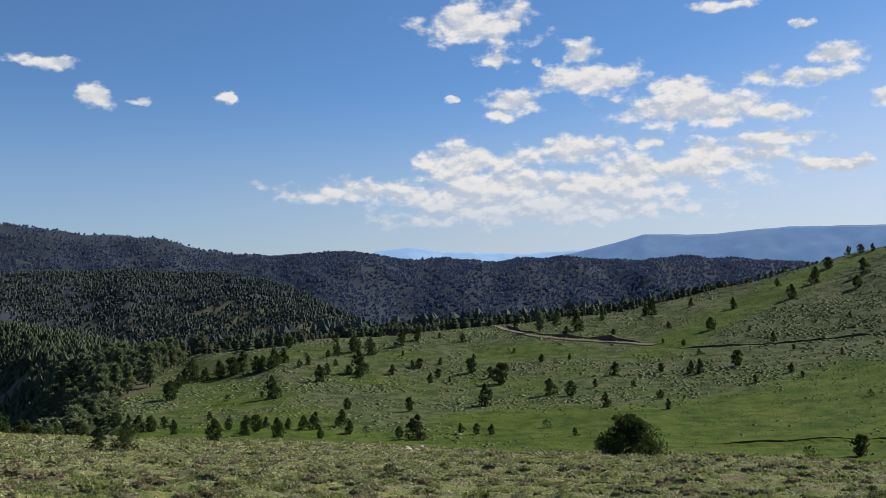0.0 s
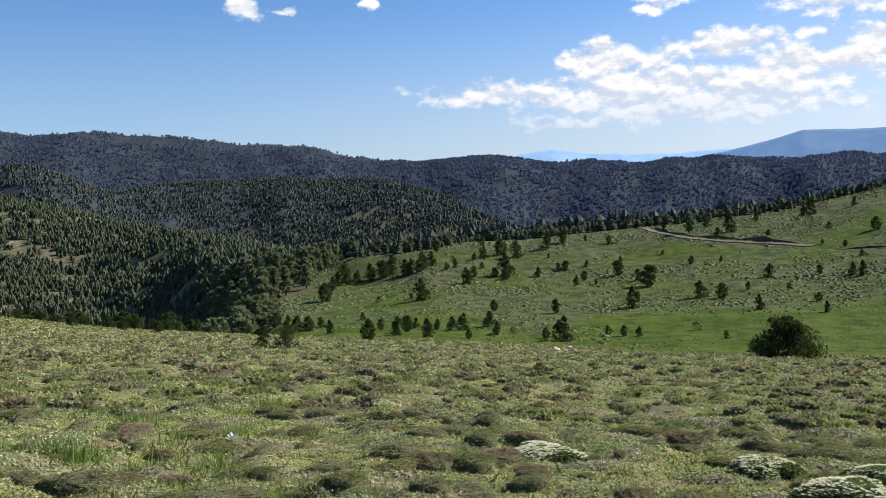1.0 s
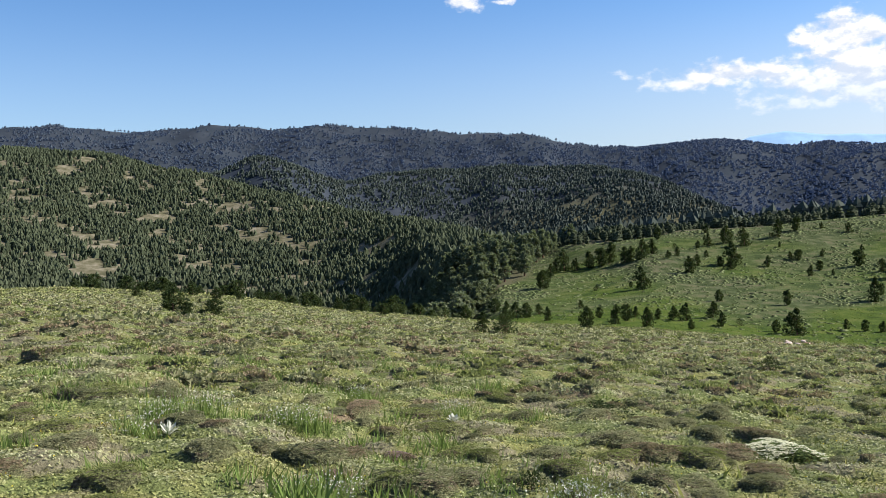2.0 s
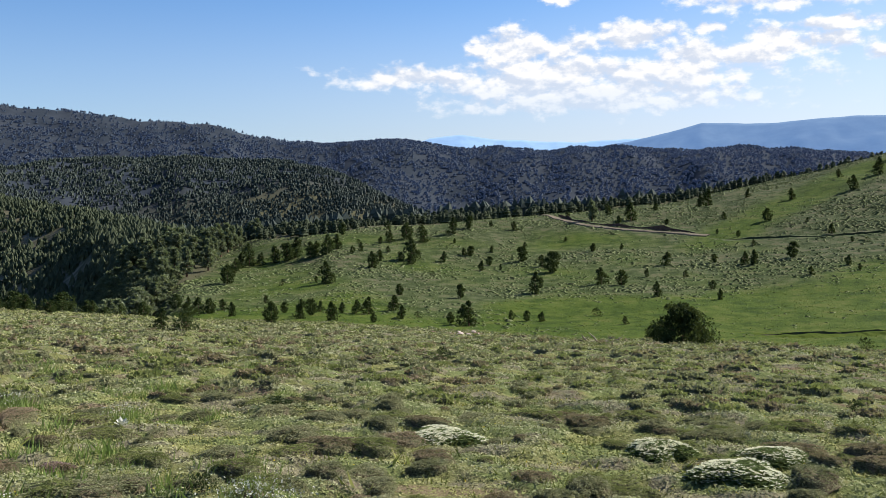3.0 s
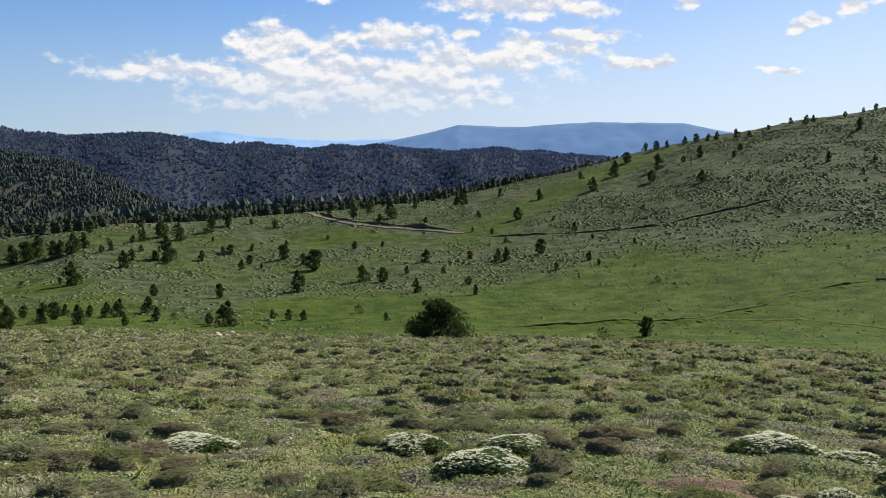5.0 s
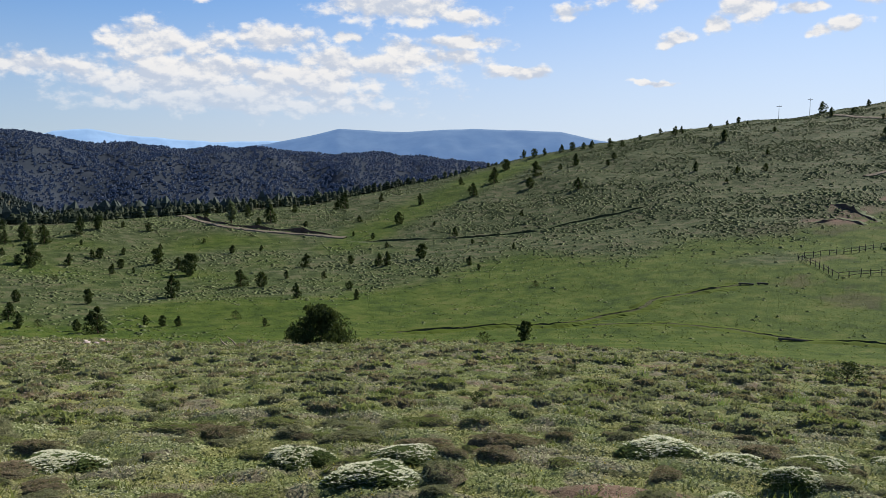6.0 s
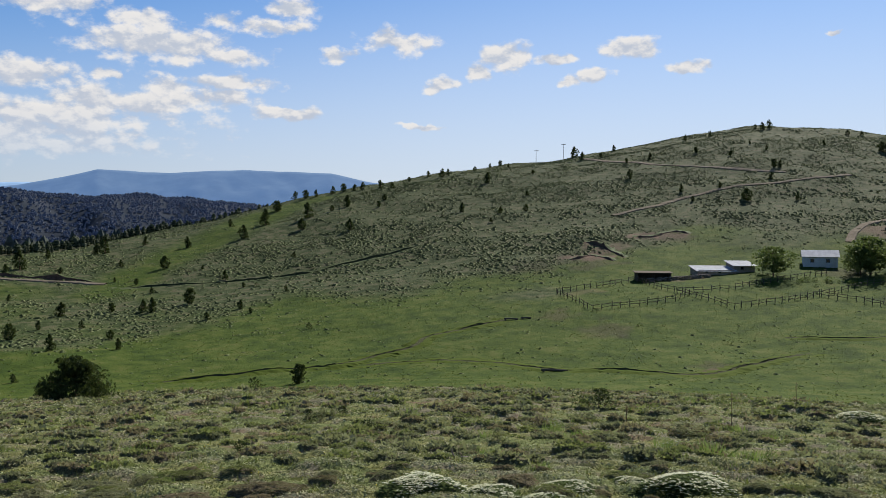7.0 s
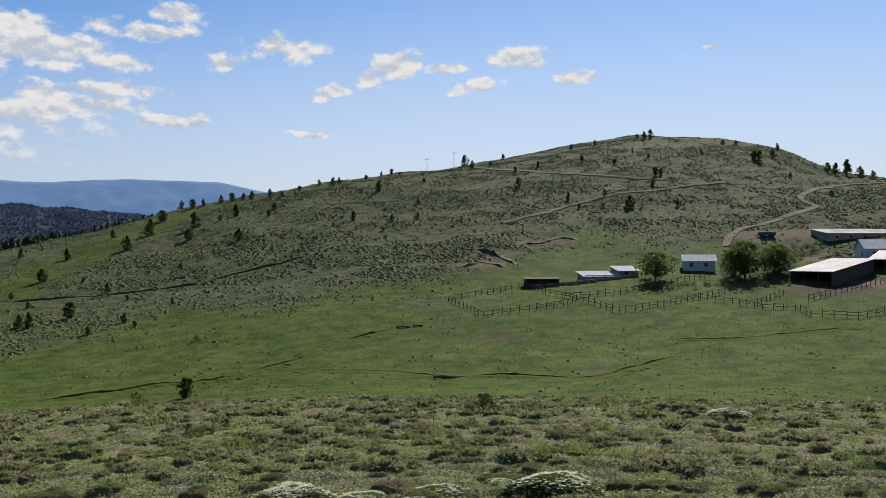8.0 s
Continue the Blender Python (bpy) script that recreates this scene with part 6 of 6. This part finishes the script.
def gabled_house(name, x, y, turn, length, width, eave, ridge, walls, roof, label, holes_side, holes_end):
    """A gabled house: local x along the ridge; the gable at x = 0 and the long wall at y = 0 face outwards."""
    root = new(name)
    t, base = 0.3, -1.0
    for yy, hs in ((0.0, holes_side), (width - t, ())):
        bm = bmesh.new()
        wall_panel(bm, t, length - t, base, eave, yy, t, hs)
        bmesh.ops.remove_doubles(bm, verts=bm.verts, dist=0.001)
        part("long_wall", bm, walls, root)
    for xa, hs in ((0.0, holes_end), (length - t, ())):
        bm = bmesh.new()
        ys = [(h[0], h[1], h[2], h[3]) for h in hs]
        wall_panel(bm, 0, width, base, eave, 0.0, t, ys)
        bmesh.ops.transform(bm, matrix=Matrix(((0, 1, 0, xa), (1, 0, 0, 0), (0, 0, 1, 0), (0, 0, 0, 1))), verts=bm.verts)
        lo = [bm.verts.new((xa, q, z)) for q, z in ((0.0, eave), (width, eave), (width / 2, ridge - 0.05))]
        hi = [bm.verts.new((xa + t, v.co.y, v.co.z)) for v in lo]
        bm.faces.new(lo)
        bm.faces.new(hi[::-1])
        for i in range(3):
            bm.faces.new((lo[i], hi[i], hi[(i + 1) % 3], lo[(i + 1) % 3]))
        part("gable_wall", bm, walls, root)
    for h in holes_side:
        win = part("window" if h[2] > 0.4 else "door", wall_panel(bmesh.new(), h[0], h[1], h[2], h[3], 0.12, 0.04), PAINT, root)
        if h[2] > 0.4:
            part("pane", wall_panel(bmesh.new(), h[0] + 0.08, h[1] - 0.08, h[2] + 0.08, h[3] - 0.08, 0.105, 0.01), glass_m, win)
    for h in holes_end:
        bm = bmesh.new()
        box(bm, 0.1, 0.14, h[0], h[1], h[2], h[3])
        part("window" if h[2] > 0.4 else "door", bm, glass_m if h[2] > 0.4 else PAINT, root)
    s = (ridge - eave) / (width / 2)
    for side in (0, 1):
        bm = bmesh.new()
        e = -0.45 if side == 0 else width + 0.45
        z = eave - 0.45 * s + 0.04
        a, b, c, d = (-0.4, e, z), (length + 0.4, e, z), (length + 0.4, width / 2, ridge + 0.04), (-0.4, width / 2, ridge + 0.04)
        slab(bm, *((a, b, c, d) if side == 0 else (b, a, d, c)), 0.06, int(length), 0.04)
        part("roof_slope", bm, roof, root, "pale metal roof sheets")
    return tagged(settle(root, x, y, turn), label, "house")


def fence(pts, label, gap=1.9, rails=(0.45, 0.95), height=1.25, seed=0):
    """Rough wooden posts and rails along a plan path."""
    r = np.random.RandomState(seed)
    Q = np.array(pts, float)
    P = []
    for a, b in zip(Q, Q[1:]):
        n = max(1, int(round(np.hypot(*(b - a)) / gap)))
        P += [a + (b - a) * i / n for i in range(n)]
    P.append(Q[-1])
    root = new("fence")
    x0, y0 = P[0]
    root.location = (x0, y0, ground_at(x0, y0))
    tops = []
    for p in P:
        p = p + r.normal(0, 0.08, 2)
        z = ground_at(p[0], p[1]) - root.location.z
        h = height * r.uniform(0.85, 1.2)
        ob = part("post", POST_MESHES[r.randint(3)], None, root)
        ob.location, ob.scale, ob.rotation_euler = (p[0] - x0, p[1] - y0, z - 0.1), (1, 1, h), (r.normal(0, 0.05), r.normal(0, 0.05), r.uniform(0, 6))
        tops.append(Vector((p[0] - x0, p[1] - y0, z)))
    for a, b in zip(tops, tops[1:]):
        for q in rails:
            if r.uniform() < 0.9:
                s, e = a + Vector((0, 0, q + r.normal(0, 0.07))), b + Vector((0, 0, q + r.normal(0, 0.07)))
                ob = part("rail", RAIL_MESH, None, root)
                d = e - s
                ob.matrix_basis = Matrix.Translation(s) @ d.to_track_quat("Z", "Y").to_matrix().to_4x4() @ Matrix.Diagonal((1, 1, d.length * 1.04, 1))
    return tagged(root, label, "fence", "paddock fences")


def pole_mesh(name, r0, r1, seed):
    q = np.random.RandomState(seed)
    v, f = tube_np([(0, 0, 0), (q.normal(0, 0.02), q.normal(0, 0.02), 0.5), (0, 0, 1.0)], (r0, r0 * 0.95, r1), 7)
    top = len(v)
    v = np.concatenate([v, [(0, 0, 1.01)]])
    f = np.concatenate([f, [(top - 7 + s, top - 7 + (s + 1) % 7, top) for s in range(7)]])
    return mesh_np(name, v, f, [WOOD], smooth=True)


POST_MESHES = [pole_mesh("post", 0.075, 0.06, k) for k in range(3)]
RAIL_MESH = pole_mesh("rail", 0.05, 0.04, 9)
for k, run in enumerate((FENCE_A, FENCE_B, FENCE_C, FENCE_D, FENCE_E, FENCE_F, FENCE_G)):
    fence(run, "rough weathered wooden rail fence round a paddock", seed=k)

shed("open_shed", 140.0, 139.0, -36.0, 7.2, 3.2, 1.9, 2.1, WOOD, WOOD, "open timber pole shed with a flat roof", 4)
shed("long_shed", 152.6, 133.6, -26.0, 8.6, 4.0, 1.25, 2.2, MUD, SHEET, "long low shed with a bright metal roof", 0, 2)
shed("small_shed", 160.6, 130.6, -26.0, 4.8, 4.0, 1.7, 2.6, MUD, SHEET, "small low shed with a bright metal roof", 0, 1)
shed("cattle_barn", 181.3, 101.4, -92.0, 9.5, 17.0, 2.1, 4.6, WOOD, BARN_ROOF, "open-fronted cattle barn under a patched metal roof", 3)
shed("side_barn", 199.5, 93.0, -80.0, 12.0, 9.0, 2.4, 4.2, WOOD, BARN_ROOF, "lower barn wing with a pale patched metal roof", 4)
shed("upper_barn", 229.5, 117.8, -31.0, 24.0, 8.0, 2.2, 3.4, MUD, RUST, "long stone barn with a patched metal roof", 0, 5)
gabled_house("small_house", 176.5, 124.8, -52.0, 7.0, 6.0, 2.4, 3.7, LIME, SHEET, "small whitewashed house with a pale metal roof", [(1.4, 2.2, 1.0, 1.8), (4.6, 5.4, 1.0, 1.8)], [(2.4, 3.3, -0.2, 1.8), (4.4, 5.1, 1.0, 1.7)])
gabled_house("farmhouse", 208.2, 98.0, -48.0, 14.0, 8.0, 3.0, 5.0, LIME, SHEET, "whitewashed farmhouse with a grey metal roof", [(1.6, 2.7, 1.0, 2.2), (5.0, 6.0, -0.2, 2.0), (8.6, 9.8, 1.0, 2.2)], [(2.0, 3.0, 1.0, 2.1)])


def stone_pen():
    """Low dry-stone wall of a sheep pen."""
    root = new("stone_pen")
    x0, y0 = 141.0, 136.5
    root.location = (x0, y0, ground_at(x0, y0))
    r = np.random.RandomState(5)
    meshes = []
    for k in range(4):
        bm = bmesh.new()
        bmesh.ops.create_icosphere(bm, subdivisions=1, radius=0.5)
        for v in bm.verts:
            v.co *= r.uniform(0.8, 1.2)
        me = bpy.data.meshes.new("stone")
        bm.to_mesh(me)
        bm.free()
        me.materials.append(PENSTONE)
        meshes.append(me)
    for i in range(190):
        t = r.uniform(0, 1)
        px, py = x0 + 12.5 * t + r.normal(0, 0.15), y0 - 5.6 * t + r.normal(0, 0.2)
        ob = part("stone", meshes[i % 4], None, root)
        lay = i % 3
        ob.location = (px - x0, py - y0, ground_at(px, py) - root.location.z + 0.12 + 0.25 * lay)
        ob.scale, ob.rotation_euler = (r.uniform(0.35, 0.7), r.uniform(0.35, 0.6), r.uniform(0.25, 0.4)), (0, 0, r.uniform(0, 6))
    return tagged(root, "low tumbled dry-stone wall of a pen", "stone wall")


PENSTONE = plain("pen_stone", (0.11, 0.09, 0.075), (0.27, 0.23, 0.19), 2.0, 0.95, bump=0.7)
stone_pen()

willows = Stock(*[tree_thing("willow_tree", "broad", 330 + k, LEAF, "broad leafy green tree beside the farm buildings", 1500) for k in range(2)])
for i, (x, y, h, wide) in enumerate(((162.5, 122.0, 6.0, 1.3), (177.0, 111.6, 6.0, 1.0), (179.0, 110.6, 7.8, 1.15), (184.6, 106.8, 6.2, 1.1), (189.0, 108.5, 5.6, 1.1))):
    willows.plant(i, x, y, h, rng, "farm trees", wide)
garden = Stock(*[tree_thing("garden_bush", "low", 340 + k, LEAF, "bushy green hedge shrub by the fence", 300) for k in range(2)])
for i in range(22):
    t = i / 21.0
    garden.plant(i, 160.0 + 16 * t + rng.normal(0, 1.6), 115.0 - 17 * t + rng.normal(0, 1.8), rng.uniform(0.5, 1.1), rng, "hedge shrubs", 1.2)
for i in range(14):
    garden.plant(i, 212.0 + rng.uniform(-14, 16), 116.0 - 0.45 * (i - 7) + rng.normal(0, 2), rng.uniform(0.7, 1.6), rng, "hedge shrubs", 1.2)


def power_pole(x, y, h):
    root = new("power_pole")
    root.location = (x, y, ground_at(x, y) - 0.2)
    v, f = tube_np([(0, 0, 0), (0, 0, h * 0.5), (0, 0, h)], (0.11, 0.095, 0.08), 8)
    part("pole", mesh_np("pole", v, f, [GREY_WOOD], smooth=True), None, root)
    bm = bmesh.new()
    box(bm, -1.1, 1.1, -0.08, 0.08, h - 0.55, h - 0.38, 0.02)
    part("crossarm", bm, WOOD, root)
    for q in (-1.0, 0.0, 1.0):
        bm = bmesh.new()
        bmesh.ops.create_cone(bm, cap_ends=True, segments=8, radius1=0.07, radius2=0.04, depth=0.22, matrix=Matrix.Translation((q, 0, h - 0.26)))
        part("insulator", bm, LIME, root)
    root.rotation_euler = (0, 0, radians(-40))
    return tagged(root, "wooden power pole with a crossarm on the ridge", "power pole", "power poles")


power_pole(277.0, 342.0, 6.6)
power_pole(288.0, 335.0, 8.2)


def trailer(x, y, turn):
    root = new("farm_trailer")
    bm = bmesh.new()
    box(bm, 0, 4.2, 0, 1.9, 0.75, 0.95, 0.03)
    part("bed", bm, DARK, root)
    for y0 in (0.0, 1.84):
        bm = bmesh.new()
        box(bm, 0, 4.2, y0, y0 + 0.06, 0.95, 1.6, 0.01)
        part("side_board", bm, WOOD, root)
    for wx in (0.9, 3.2):
        for wy in (-0.05, 1.95):
            bm = bmesh.new()
            bmesh.ops.create_cone(bm, cap_ends=True, segments=16, radius1=0.42, radius2=0.42, depth=0.22, matrix=Matrix.Translation((wx, wy, 0.42)) @ Matrix.Rotation(radians(90), 4, "X"))
            part("wheel", bm, DARK, root)
    bm = bmesh.new()
    box(bm, -1.4, 0.0, 0.88, 1.02, 0.7, 0.82, 0.02)
    part("drawbar", bm, DARK, root)
    return tagged(settle(root, x, y, turn), "dark farm trailer parked on bare earth", "trailer")


trailer(219.5, 131.0, -35.0)


def trough(x, y, turn, length):
    root = new("log_trough")
    bm = bmesh.new()
    v, f = tube_np([(0, 0, 0.28), (length * 0.5, 0.03, 0.3), (length, 0, 0.27)], (0.15, 0.16, 0.14), 8)
    part("log", mesh_np("log", v, f, [WOOD], smooth=True), None, root)
    bm.free()
    for q in (0.3, length - 0.3):
        b2 = bmesh.new()
        box(b2, q - 0.12, q + 0.12, -0.25, 0.25, -0.15, 0.14, 0.03)
        part("support", b2, WOOD, root)
    return tagged(settle(root, x, y, turn), "old grey log trough lying by the stream", "trough", "log troughs")


trough(75.6, 92.0, -48.0, 3.4)
trough(96.0, 127.0, -40.0, 2.4)
trough(98.5, 125.5, -30.0, 1.8)
